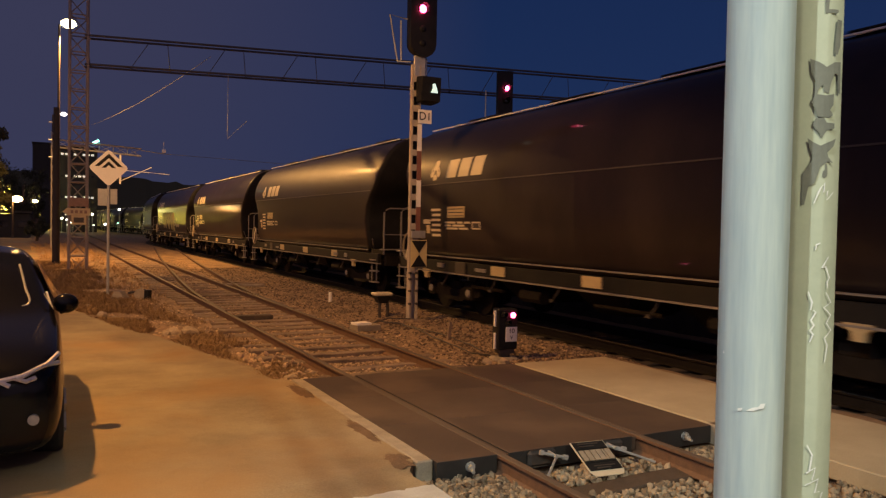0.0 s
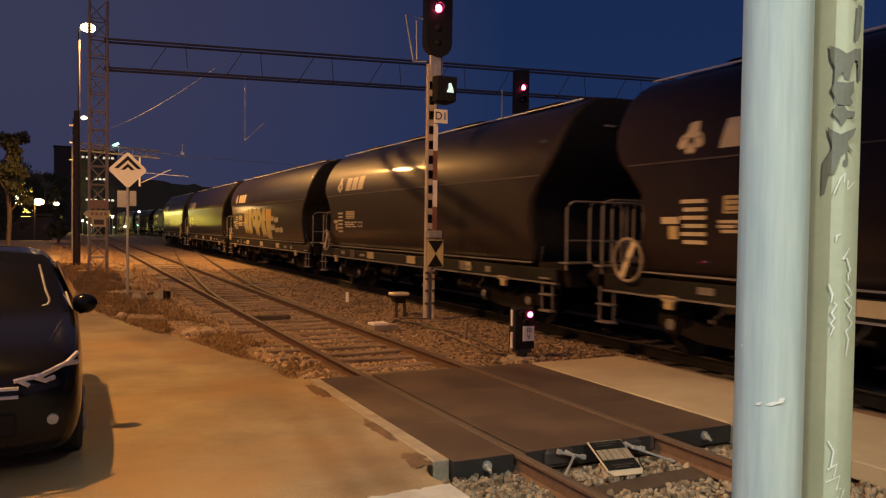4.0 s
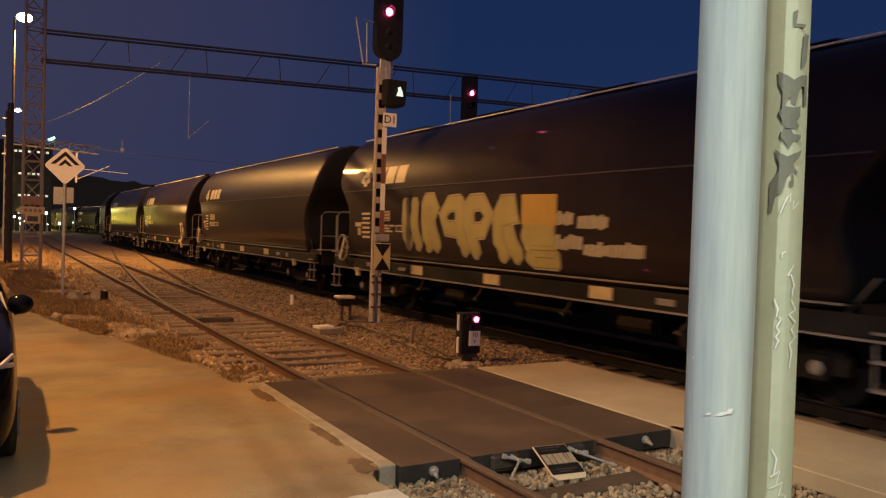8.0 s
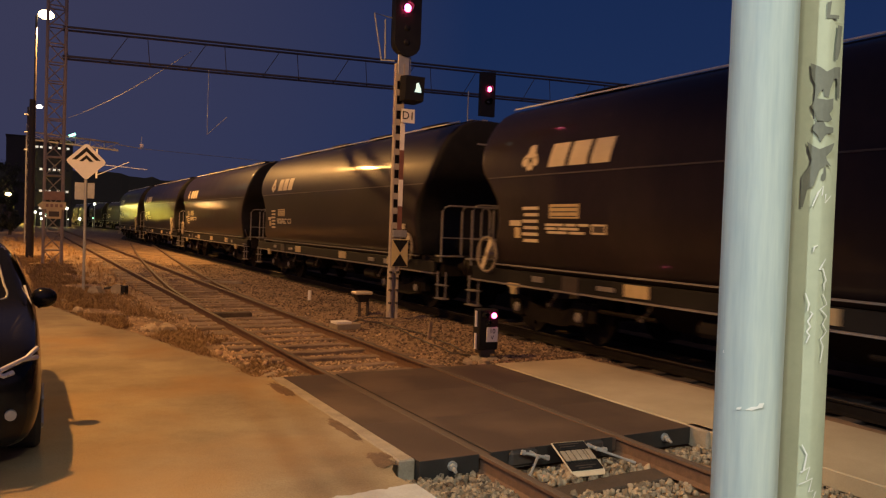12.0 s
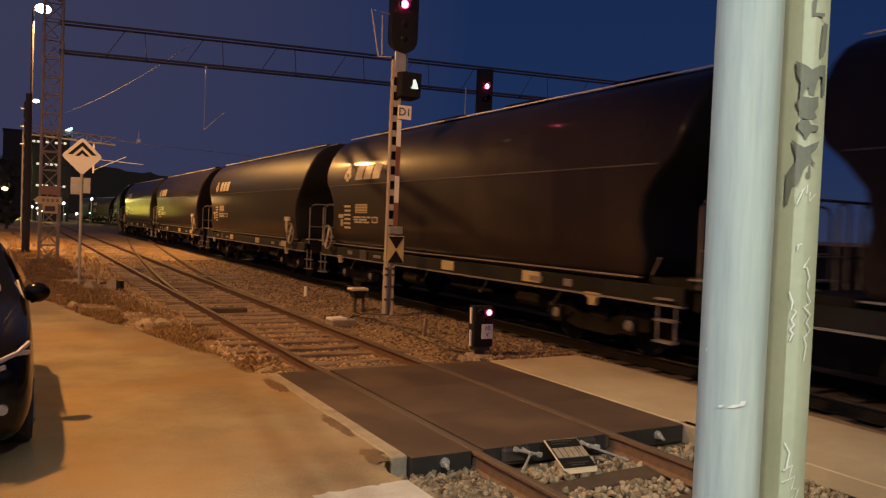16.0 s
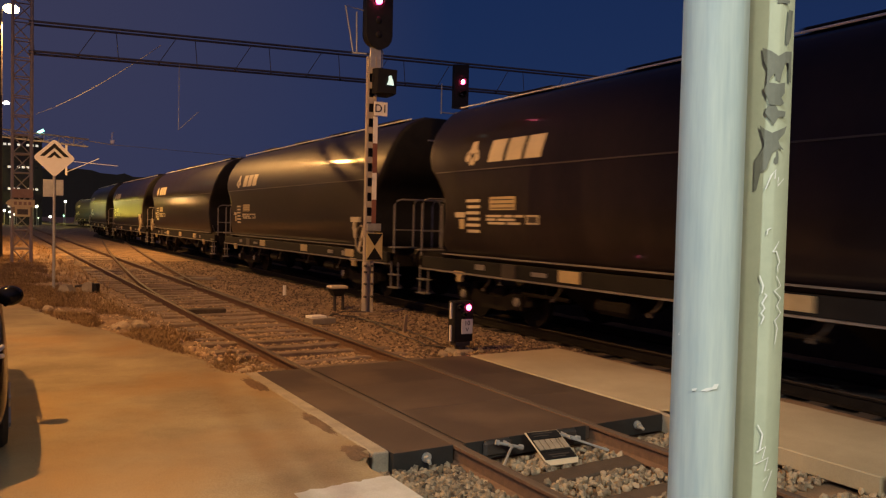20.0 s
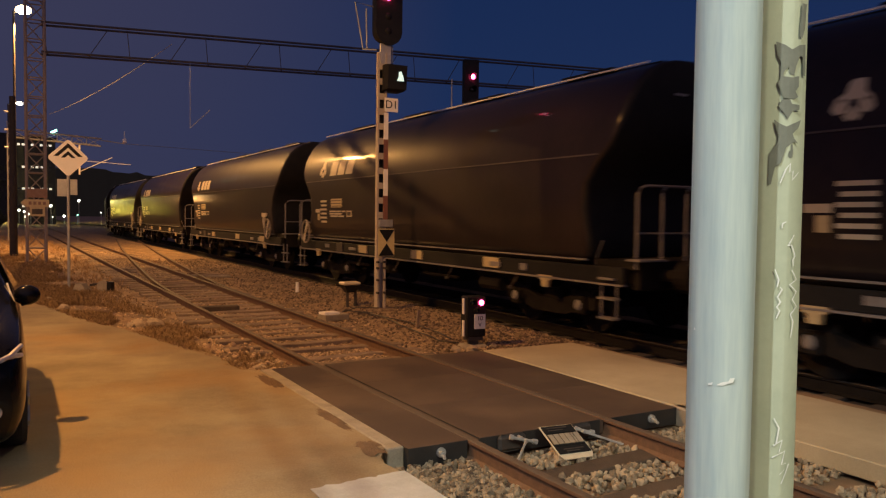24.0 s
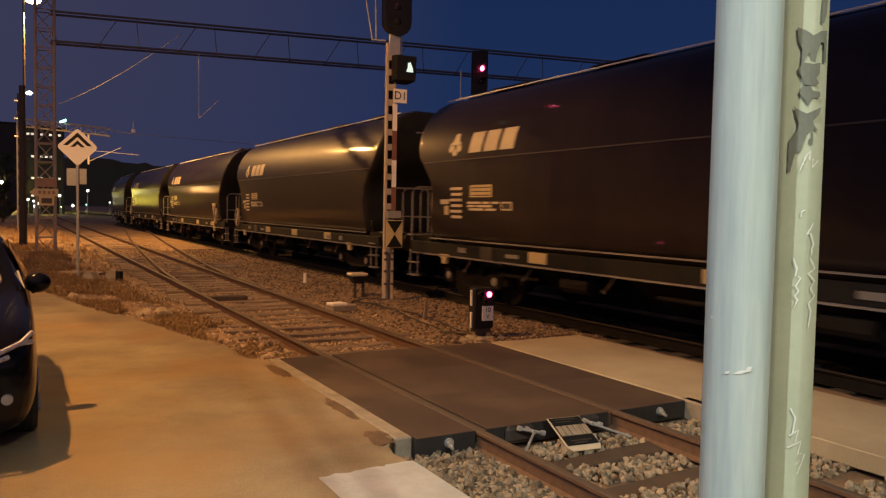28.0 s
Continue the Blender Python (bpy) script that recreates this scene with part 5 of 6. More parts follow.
def platform_rails(parent, end, side):
    """Railing across one half of an end platform, with rounded corners and a knee rail."""
    y = end * 1.0
    xs = [side * x for x in (1.36, 0.86, 0.36, -0.14)]
    bm = B()
    pipe(bm, [(xs[0], y, 1.15), (xs[0], y, 2.26), (mix(xs[0], xs[1], 0.15), y, 2.35), (mix(xs[0], xs[1], 0.35), y, 2.38), (xs[3], y, 2.38)], 0.020, 6)
    part("top_rail", bm, M_SILL, parent, "grey bent top rail")
    for x in xs[1:]:
        bm = B()
        pipe(bm, [(x, y, 1.15), (x, y, 2.26), (x - side * 0.03, y, 2.33), (x - side * 0.09, y, 2.375)], 0.020, 6)
        part("rail_post", bm, M_SILL, parent, "grey rail post")
    bm = B()
    rod(bm, (xs[0], y, 1.68), (xs[3], y, 1.68), 0.013, 6)
    part("knee_rail", bm, M_SILL, parent, "thin knee rail")
    bm = B()
    box(bm, (side * 1.15, y, 1.28), (0.55, 0.30, 0.03), bevel=0.005)
    part("platform_tread", bm, M_SILL, parent, "grey grating tread")


def ladder(parent, y, side, top=2.15, wide=0.34):
    bm = B()
    x = side * 1.42
    pipe(bm, [(x, y, 0.36), (x, y, top - 0.08), (x, y + 0.07, top), (x, y + wide - 0.07, top), (x, y + wide, top - 0.08), (x, y + wide, 0.36)], 0.015, 6)
    for z in (0.38, 0.68, 0.98):
        box(bm, (x, y + wide / 2, z), (0.16, wide, 0.03))
    rod(bm, (x, y + wide, 1.55), (x + 0.3 * -side, y + wide + 0.55, 1.1), 0.014, 6)
    return part("ladder", bm, M_SILL, parent, "grey end ladder with steps")


def stirrup(parent, y, side):
    bm = B()
    x = side * 1.40
    pipe(bm, [(x, y, 0.95), (x, y, 0.36), (x, y + 0.36, 0.36), (x, y + 0.36, 0.95)], 0.018, 6)
    box(bm, (x, y + 0.18, 0.37), (0.18, 0.36, 0.025))
    box(bm, (x, y + 0.18, 0.66), (0.16, 0.36, 0.025))
    return part("step", bm, M_SILL, parent, "grey foot step")


# block letters of the spray picture as strokes, across and up the letter's cell
LETTERS = (
    (((0.14, 1.0), (0.12, 0.55), (0.16, 0.25), (0.34, 0.0)), ((0.60, 1.0), (0.60, 0.55), (0.66, 0.25), (0.86, 0.0)), ((0.14, 0.52), (0.60, 0.52))),
    (((0.16, 0.95), (0.14, 0.55), (0.22, 0.25), (0.45, 0.0)), ((0.16, 0.97), (0.60, 0.99), (0.80, 0.82), (0.62, 0.64), (0.20, 0.62)), ((0.55, 0.5), (0.72, 0.25), (0.95, 0.02))),
    (((0.80, 0.98), (0.40, 0.97), (0.14, 0.72), (0.30, 0.45), (0.80, 0.42)), ((0.80, 1.0), (0.80, 0.5), (0.88, 0.25), (1.04, 0.0))),
    (((0.14, 1.0), (0.14, 0.5), (0.22, 0.25), (0.42, 0.0)), ((0.14, 0.98), (0.58, 1.0), (0.86, 0.74), (0.62, 0.44), (0.20, 0.42))),
    (((0.14, 0.72), (0.34, 0.98), (0.66, 0.98), (0.84, 0.76), (0.14, 0.68)), ((0.14, 0.70), (0.18, 0.3), (0.40, 0.0)), ((0.55, 0.48), (0.68, 0.24), (0.92, 0.0))),
    (((0.14, 0.92), (0.86, 0.92)), ((0.14, 0.62), (0.86, 0.62)), ((0.16, 0.46), (0.30, 0.02)), ((0.22, 0.40), (0.86, 0.40)), ((0.28, 0.20), (0.92, 0.20)), ((0.32, 0.02), (1.0, 0.02))),
)


def stroke_shape(pts, wide):
    """Outline of a round-ended brush stroke along points on the plane."""
    left, right = [], []
    n = len(pts)
    for i, p in enumerate(pts):
        d = (Vector(pts[min(i + 1, n - 1)]) - Vector(pts[max(i - 1, 0)])).normalized()
        s = Vector((-d.y, d.x)) * wide / 2
        p = Vector(p)
        if i == 0:
            left.append(tuple(p - d * wide * 0.28 + s * 0.6))
            right.append(tuple(p - d * wide * 0.28 - s * 0.6))
        left.append(tuple(p + s))
        right.append(tuple(p - s))
        if i == n - 1:
            left.append(tuple(p + d * wide * 0.28 + s * 0.6))
            right.append(tuple(p + d * wide * 0.28 - s * 0.6))
    return left, right


def spray_letter(parent, y, wide, low, top, strokes):
    """One sprayed letter: dark rim, pale rim and yellow fill, each a little proud of the last."""
    for j, pts in enumerate(strokes):
        line = [(y - wide * u, mix(low + 0.10, top - 0.10, v)) for u, v in pts]
        for name, extra, mat, lab, lift in (("graffiti_edge", 0.07, M_GRAFLINE, "pale spray outline", 0.006), ("graffiti_line", 0.015, M_GRAFDARK, "dark spray line", 0.009), ("graffiti_fill", -0.015, M_GRAF, "yellow spray fill", 0.012)):
            left, right = stroke_shape(line, 0.30 + extra)
            bm = B()
            vs = [[bm.verts.new((0, *p)) for p in side] for side in (left, right)]
            for i in range(len(left) - 1):
                bm.faces.new((vs[0][i], vs[0][i + 1], vs[1][i + 1], vs[1][i]))
            for v in bm.verts:
                v.co.x = -skin_x(v.co.z) - lift - 0.0006 * j
            part(name, bm, mat, parent, lab)


def build_wagon(length, wheel_at_tail, graffiti=False):
    w = thing("hopper_wagon", label="dark grey covered hopper wagon with cream lettering blocks, rolling", category="wagon", group="wagons of the freight train")
    h = length / 2
    bm = B()
    loft(bm, [body_ring(z, a, i, length) for z, a, i in BODY])
    bmesh.ops.recalc_face_normals(bm, faces=bm.faces)
    # endwise faces get a darker colour for the shade in the gaps
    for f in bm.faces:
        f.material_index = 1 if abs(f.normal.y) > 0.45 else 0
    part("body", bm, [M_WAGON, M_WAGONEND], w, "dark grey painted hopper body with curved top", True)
    bm = B()
    for s in (-1, 1):
        pipe(bm, [(s * 0.74, -h + 1.1, 4.31), (s * 0.74, h - 1.1, 4.31)], 0.017, 6)
    part("roof_rail", bm, M_WHITE, w, "pale roof edge rail")
    bm = B()
    box(bm, (0, 0, 4.40), (0.5, length - 2.6, 0.04))
    part("roof_walkway", bm, M_WAGONEND, w, "dark roof walkway")
    for y in (-h * 0.62, -h * 0.2, h * 0.2, h * 0.62):
        bm = B()
        box(bm, (0, y, 4.445), (0.8, 1.4, 0.05), bevel=0.02)
        part("roof_hatch", bm, M_WAGONEND, w, "dark roof hatch")
    bm = B()
    for s in (-1, 1):
        box(bm, (s * (skin_x(2.88) + 0.003), 0, 2.88), (0.020, length - 2.75, 0.022))
    part("side_seam", bm, M_SEAM, w, "welded seam strip")
    for s in (-1, 1):
        bm = B()
        box(bm, (s * 1.40, 0, 1.035), (0.09, length - 1.6, 0.25), bevel=0.01)
        part("side_sill", bm, M_WAGONEND, w, "dark side sill")
        bm = B()
        box(bm, (s * 1.42, 0, 0.895), (0.12, length - 1.6, 0.028))
        box(bm, (s * 1.425, 0, 1.245), (0.07, length - 3.3, 0.024))
        part("sill_flange", bm, M_SILL, w, "pale worn sill flange")
    bm = B()
    box(bm, (0, 0, 0.98), (1.3, length - 1.2, 0.26))
    for s in (-1, 1):
        box(bm, (0, s * (h - 0.68), 1.0), (2.6, 0.16, 0.34), bevel=0.02)
        box(bm, (0, s * (h - 1.05), 1.20), (2.7, 0.95, 0.13))
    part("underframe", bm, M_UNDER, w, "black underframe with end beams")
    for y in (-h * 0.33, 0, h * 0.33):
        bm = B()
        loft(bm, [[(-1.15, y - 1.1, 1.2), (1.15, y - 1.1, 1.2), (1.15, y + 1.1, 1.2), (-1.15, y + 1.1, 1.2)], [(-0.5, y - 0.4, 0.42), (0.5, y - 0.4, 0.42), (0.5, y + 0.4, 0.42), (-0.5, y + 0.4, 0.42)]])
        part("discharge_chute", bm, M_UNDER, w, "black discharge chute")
    for y, lab, r, ln in ((-h * 0.42, "air_reservoir", 0.13, 0.7), (-h * 0.15, "brake_rod", 0.035, 1.6), (h * 0.18, "air_reservoir", 0.13, 0.7), (h * 0.40, "brake_rod", 0.035, 1.3)):
        bm = B()
        rod(bm, (-1.22, y - ln / 2, 0.64), (-1.22, y + ln / 2, 0.64), r, 10)
        box(bm, (-1.2, y, 0.78), (0.05, 0.06, 0.3))
        part(lab, bm, M_UNDER, w, "black brake part")
    for s in (-1, 1):
        for x in (-0.875, 0.875):
            bm = B()
            rod(bm, (x, s * (h - 0.6), 1.06), (x, s * (h - 0.15), 1.06), 0.09, 10)
            rod(bm, (x, s * (h - 0.15), 1.06), (x, s * (h - 0.01), 1.06), 0.24, 16)
            part("buffer", bm, M_UNDER, w, "black round buffer")
        bogie(w, s * (h - 3.0))
        for d in (-0.9, 0.9):
            wheelset(w, s * (h - 3.0) + d)
            for x in (-1, 1):
                bm = B()
                rod(bm, (x * 1.20, s * (h - 3.0) + d, 0.47), (x * 1.235, s * (h - 3.0) + d, 0.47), 0.10, 10, 0.07)
                part("axle_cap", bm, M_SILL, w, "pale round axle box cap")
    for f in (-0.56, -0.27, 0.04, 0.31, 0.57):
        bm = B()
        pipe(bm, [(-1.44, h * f, 0.90), (-1.46, h * f + 0.05, 0.78), (-1.45, h * f + 0.20, 0.66)], 0.018, 6)
        box(bm, (-1.45, h * f + 0.22, 0.64), (0.04, 0.09, 0.05))
        part("door_lever", bm, M_FRAME, w, "dusty discharge door lever")
    tail, lead = h, -h
    for side in (-1, 1):
        if wheel_at_tail:
            platform_rails(w, tail - 0.62, side)
            handwheel(w, tail - 1.48, side)
            stirrup(w, tail - 1.00, side)
            platform_rails(w, lead + 0.62, side)
            ladder(w, lead + 0.95, side, 1.12)
        else:
            platform_rails(w, tail - 0.62, side)
            platform_rails(w, lead + 0.62, side)
            stirrup(w, tail - 1.00, side)
            stirrup(w, lead + 0.30, side)
            handwheel(w, lead + 2.05, side)
            bm = B()
            pipe(bm, [(side * 1.47, lead + 2.50, 1.45), (side * 1.51, lead + 2.50, 1.70), (side * 1.51, lead + 2.46, 1.84)], 0.06, 6)
            box(bm, (side * 1.51, lead + 2.46, 1.90), (0.06, 0.50, 0.13))
            part("brake_stand", bm, M_DECAL, w, "cream brake indicator stand")
    # marks on the visible side, given by the way back from the tail
    def mark(name, a, b, z0, z1, mat=M_DECAL, label="", slant=0.0, lift=0.006):
        return on_side(name, w, [(tail - a, z0), (tail - b, z0), (tail - b - slant, z1), (tail - a - slant, z1)], mat, label, lift)
    e = 2.45
    def flag(u, z):
        return tail - e - u, z
    on_side("emblem", w, [flag(*p) for p in ((0.0, 3.10), (0.06, 3.04), (0.17, 3.06), (0.22, 3.20), (0.30, 3.20), (0.33, 3.06), (0.44, 3.04), (0.50, 3.10), (0.46, 3.22), (0.38, 3.28), (0.36, 3.42), (0.24, 3.43), (0.18, 3.40), (0.15, 3.28), (0.05, 3.22))], M_DECAL, "cream three-lobed emblem")
    on_side("emblem", w, [flag(*p) for p in ((0.15, 3.02), (0.25, 3.14), (0.36, 3.02), (0.31, 2.96), (0.26, 2.99), (0.20, 2.96))], M_DECAL, "cream lobe of the emblem")
    for a in (0.80, 1.36, 1.92):
        mark("logo_block", e + a, e + a + 0.46, 3.0, 3.40, M_DECAL, "cream logo block", 0.07)
    mark("data_placard", e + 0.90, e + 1.70, 2.12, 2.36, M_PLATE, "yellowish data placard")
    for k in range(3):
        mark("placard_line", e + 0.95, e + 1.65, 2.145 + 0.075 * k, 2.165 + 0.075 * k, M_FRAME, "dark bar", 0.0, 0.010)
    for k in range(6):
        mark("data_bar", e + 0.10 + 0.05 * (k % 2), e + 0.58, 2.27 - 0.115 * k, 2.325 - 0.115 * k, M_DECAL, "cream data bar")
    for a, b, z in ((0.80, 1.30, 1.99), (1.36, 1.62, 1.99), (1.68, 1.95, 1.99), (0.80, 1.10, 1.925), (1.16, 1.70, 1.925), (0.86, 1.40, 1.86), (1.46, 1.85, 1.86)):
        mark("data_bar", e + a, e + b, z, z + 0.042, M_DECAL, "cream data bar")
    # flat T of two panels stands in for the tail brake stand
    mark("cream_panel", e - 0.14, e + 0.04, 1.76, 1.95, M_PLATE, "cream panel")
    mark("cream_panel", e - 0.30, e + 0.06, 1.98, 2.08, M_DECAL, "cream panel")
    mark("cream_panel", e + 2.02, e + 2.38, 1.87, 2.03, M_DECAL, "cream panel")
    mark("placard_line", e + 2.06, e + 2.34, 1.90, 2.0, M_FRAME, "dark bar", 0.0, 0.010)
    for a in (5.35, 9.3, 12.6) if not wheel_at_tail else (5.25, 8.2, 11.2):
        bm = B()
        box(bm, (-1.455, tail - a - 0.28, 1.05), (0.02, 0.52, 0.19), bevel=0.004)
        part("sill_plate", bm, M_PLATE, w, "yellowish sill data plate")
    for a in (3.05,):
        bm = B()
        box(bm, (-1.452, tail - a, 1.05), (0.02, 0.30, 0.10))
        part("sill_mark", bm, M_SILL, w, "grey sill label")
    for y in (tail - 2.30, lead + 2.70):
        bm = B()
        prism(bm, [(y - 0.20, 0.93), (y + 0.16, 0.93), (y + 0.16, 0.87), (y + 0.06, 0.84), (y + 0.05, 0.73), (y - 0.10, 0.73), (y - 0.12, 0.84), (y - 0.20, 0.87)], "x", -1.47, -1.40)
        part("lashing_bracket", bm, M_PLATE, w, "cream lashing bracket under the sill")
    for a, wide, tall, mt, lab in ((3.98, 0.42, 0.26, M_FRAME, "dusty brown cable box"), (4.85, 0.40, 0.07, M_SILL, "pale narrow sill label"), (length - 4.2, 0.34, 0.09, M_SILL, "pale narrow sill label"), (length - 3.3, 0.20, 0.12, M_SILL, "small pale sill label")):
        bm = B()
        box(bm, (-1.456, tail - a, 1.03), (0.03, wide, tall), bevel=0.005)
        part("sill_label", bm, mt, w, lab)
    bm = B()
    box(bm, (-0.25, lead + 0.88, 3.82), (0.26, 0.02, 0.035))
    part("end_handle", bm, M_SILL, w, "small pale grab handle on the end wall")
    if graffiti:
        g0 = e + 2.40
        widths = (0.90, 0.68, 1.02, 0.97, 0.83, 0.97)
        a = g0
        for k, wd in enumerate(widths):
            top, low = 2.64 - 0.015 * k + (0.05 if k == 1 else 0), 1.50 - 0.025 * k
            spray_letter(w, tail - a, wd, low, top, LETTERS[k])
            a += wd + 0.03
        on_side("graffiti_panel", w, [(tail - a + 1.0, 2.08), (tail - a + 0.02, 2.06), (tail - a + 0.02, 2.58), (tail - a + 1.0, 2.60)], M_GRAFORANGE, "plain orange sprayed panel", 0.016)
        for z0, a0, b0 in ((2.08, e + 7.6, e + 8.35), (2.02, e + 8.45, e + 9.15), (1.68, e + 7.7, e + 8.5), (1.60, e + 8.6, e + 9.9)):
            u = a0
            while u < b0:
                wide = 0.07 + 0.07 * abs(noise.noise((u * 7, z0 * 5, 1)))
                up = 0.03 * noise.noise((u * 11, z0, 4))
                mark("graffiti_bar", u, u + wide, z0 + up, z0 + up + 0.20 + 0.08 * noise.noise((u * 9, 2, z0)), M_GRAFLINE, "pale sprayed stroke", 0.02)
                u += wide + 0.015 + 0.02 * abs(noise.noise((u * 5, 9, z0)))
    return w


def build_train():
    kinds = {}
    wagons = []
    for k in range(16):
        key = (17.0 if k in (3, 4) else 15.82, k not in (5, 7, 8, 10, 12), k == 3)
        if key in kinds:
            ob = copy_thing(kinds[key], Matrix.Identity(4))
        else:
            ob = kinds[key] = build_wagon(*key)
        wagons.append((ob, key[0], 15.99 + 2.45 + PITCH * k + OFFSETS[k] - key[0] / 2))
    for ob, _, _ in wagons:
        if ob == wagons[3][0]:
            ob["label"] = "dark hopper wagon with yellow block graffiti on its side, rolling"
    return wagons


WAGONS = build_train()


# ---- the parked car ----
def car_ring(y, half, low, belt, top, roof_half, n=7):
    """One cross-section of the body shell, right to left, closed."""
    right = [(half * 0.80, low), (half * 0.94, low + 0.06), (half, low + 0.22), (half * 1.0, mix(low, belt, 0.65)), (half * 0.97, belt)]
    if top > belt + 0.12:
        right += [(mix(half * 0.95, roof_half, 0.5), mix(belt, top, 0.55)), (roof_half, top - 0.07), (roof_half * 0.86, top - 0.015), (roof_half * 0.4, top + 0.01)]
    else:
        right += [(half * 0.93, belt + (top - belt) * 0.5), (half * 0.82, top - 0.004), (half * 0.6, top + 0.004), (half * 0.3, top + 0.008)]
    return [(x, y, z) for x, z in right] + [(-x, y, z) for x, z in right[::-1]]


def build_car():
    c = thing("car", (-4.16, 6.22, 0), 0, label="black parked hatchback with slim chrome headlight trim", category="car")
    rows = ((0.00, 0.62, 0.24, 0.58, 0.66, 0.5), (0.05, 0.79, 0.16, 0.66, 0.76, 0.6), (0.22, 0.86, 0.15, 0.76, 0.85, 0.7), (0.50, 0.875, 0.19, 0.86, 0.94, 0.72), (0.95, 0.885, 0.19, 0.93, 1.02, 0.74), (1.28, 0.885, 0.19, 0.97, 1.08, 0.76),
            (1.55, 0.885, 0.19, 0.98, 1.24, 0.70), (1.95, 0.885, 0.19, 0.99, 1.47, 0.63), (2.40, 0.885, 0.19, 1.0, 1.60, 0.58), (3.0, 0.885, 0.19, 1.01, 1.63, 0.58), (3.6, 0.88, 0.20, 1.02, 1.57, 0.56), (3.95, 0.86, 0.24, 1.02, 1.38, 0.56), (4.15, 0.82, 0.28, 0.98, 1.10, 0.6), (4.25, 0.70, 0.34, 0.86, 0.92, 0.5))
    bm = B()
    loft(bm, [car_ring(*r) for r in rows])
    ob = part("body", bm, M_CAR, c, "glossy black body", True)
    ob.modifiers.new("soft", "SUBSURF").levels = 1
    ob.modifiers["soft"].render_levels = 2

    def pane(name, pts, mat, label, lift=0.006):
        bm = B()
        f = bm.faces.new([bm.verts.new(p) for p in pts])
        f.normal_update()
        r = bmesh.ops.extrude_face_region(bm, geom=[f])
        bmesh.ops.translate(bm, verts=[v for v in r["geom"] if isinstance(v, bmesh.types.BMVert)], vec=f.normal * lift)
        return part(name, bm, mat, c, label)

    pane("windscreen", [(-0.74, 1.36, 1.09), (0.74, 1.36, 1.09), (0.57, 2.20, 1.555), (0.2, 2.22, 1.595), (-0.2, 2.22, 1.595), (-0.57, 2.20, 1.555)], M_CARGLASS, "dark windscreen")
    for s in (-1, 1):
        pane("pillar_trim", [(s * 0.755, 1.36, 1.10), (s * 0.775, 1.40, 1.10), (s * 0.60, 2.20, 1.53), (s * 0.575, 2.18, 1.535)], M_CAR, "black pillar")
        bm = B()
        pipe(bm, [(s * x, y - 0.012, z + 0.02) for x, y, z in ((0.522, 2.009, 1.449), (0.551, 1.836, 1.354), (0.584, 1.629, 1.239), (0.615, 1.51, 1.173), (0.617, 1.46, 1.146), (0.606, 1.424, 1.126), (0.559, 1.396, 1.11))], 0.010, 6)
        part("windscreen_strip", bm, M_GALV, c, "pale curved strip on the windscreen")
        bm = B()
        pipe(bm, [(s * 0.80, 1.66, 1.07), (s * 0.775, 1.74, 1.14), (s * 0.75, 1.82, 1.22)], 0.010, 6)
        part("quarter_pane_trim", bm, M_CHROME, c, "pale trim of the quarter pane")
        pane("side_window", [(s * 0.868, 1.75, 1.02), (s * 0.868, 3.55, 1.05), (s * 0.66, 3.45, 1.45), (s * 0.66, 2.35, 1.48)], M_CARGLASS, "dark side windows")
        # headlight with its bright branching trim
        pane("headlight", [(s * 0.44, 0.055, 0.70), (s * 0.62, 0.09, 0.705), (s * 0.80, 0.28, 0.76), (s * 0.83, 0.40, 0.85), (s * 0.76, 0.30, 0.855), (s * 0.50, 0.10, 0.775)], M_CARGLASS, "dark headlight glass", 0.012)
        for pts in ([(0.42, 0.035, 0.735), (0.60, 0.06, 0.765), (0.76, 0.24, 0.815), (0.835, 0.37, 0.87)], [(0.74, 0.215, 0.81), (0.835, 0.36, 0.80)], [(0.55, 0.05, 0.755), (0.62, 0.075, 0.72), (0.68, 0.12, 0.735)], [(0.45, 0.03, 0.74), (0.52, 0.03, 0.70)]):
            bm = B()
            pipe(bm, [(s * x, y - 0.05, z) for x, y, z in pts], 0.018, 6)
            part("headlight_trim", bm, M_CHROME, c, "bright headlight trim")
        bm = B()
        rod(bm, (s * 0.67, 0.09, 0.44), (s * 0.67, -0.01, 0.44), 0.038, 16)
        part("fog_lamp", bm, M_GALV, c, "round pale fog lamp")
        bm = B()
        bmesh.ops.create_uvsphere(bm, u_segments=16, v_segments=10, radius=1, matrix=Matrix.Translation((s * 0.908, 1.70, 1.12)) @ Matrix.Diagonal((0.112, 0.09, 0.092, 1)))
        rod(bm, (s * 0.86, 1.74, 1.04), (s * 0.93, 1.73, 1.08), 0.03, 8)
        part("wing_mirror", bm, M_CAR, c, "black wing mirror", True)
        for y in (0.78, 3.40):
            bm = B()
            pts = [(0.60, 0.25), (0.66, 0.305), (0.84, 0.315), (0.875, 0.29), (0.88, 0.22)]
            rings = [[(s * x, y + r * math.cos(a), 0.315 + r * math.sin(a)) for a in (2 * math.pi * k / 28 for k in range(28))] for x, r in pts]
            loft(bm, rings)
            wheel = part("wheel", bm, M_TYRE, c, "black tyre", True)
            bm = B()
            rod(bm, (s * 0.862, y, 0.315), (s * 0.872, y, 0.315), 0.20, 20)
            for k in range(5):
                a = radians(72 * k)
                rod(bm, (s * 0.876, y, 0.315), (s * 0.876, y + 0.19 * math.cos(a), 0.315 + 0.19 * math.sin(a)), 0.026, 6)
            part("rim", bm, M_GALV, wheel, "grey spoked rim")
    bm = B()
    box(bm, (0, 0.03, 0.42), (0.9, 0.08, 0.20), bevel=0.03)
    part("grille", bm, M_BLACK, c, "black lower grille")
    bm = B()
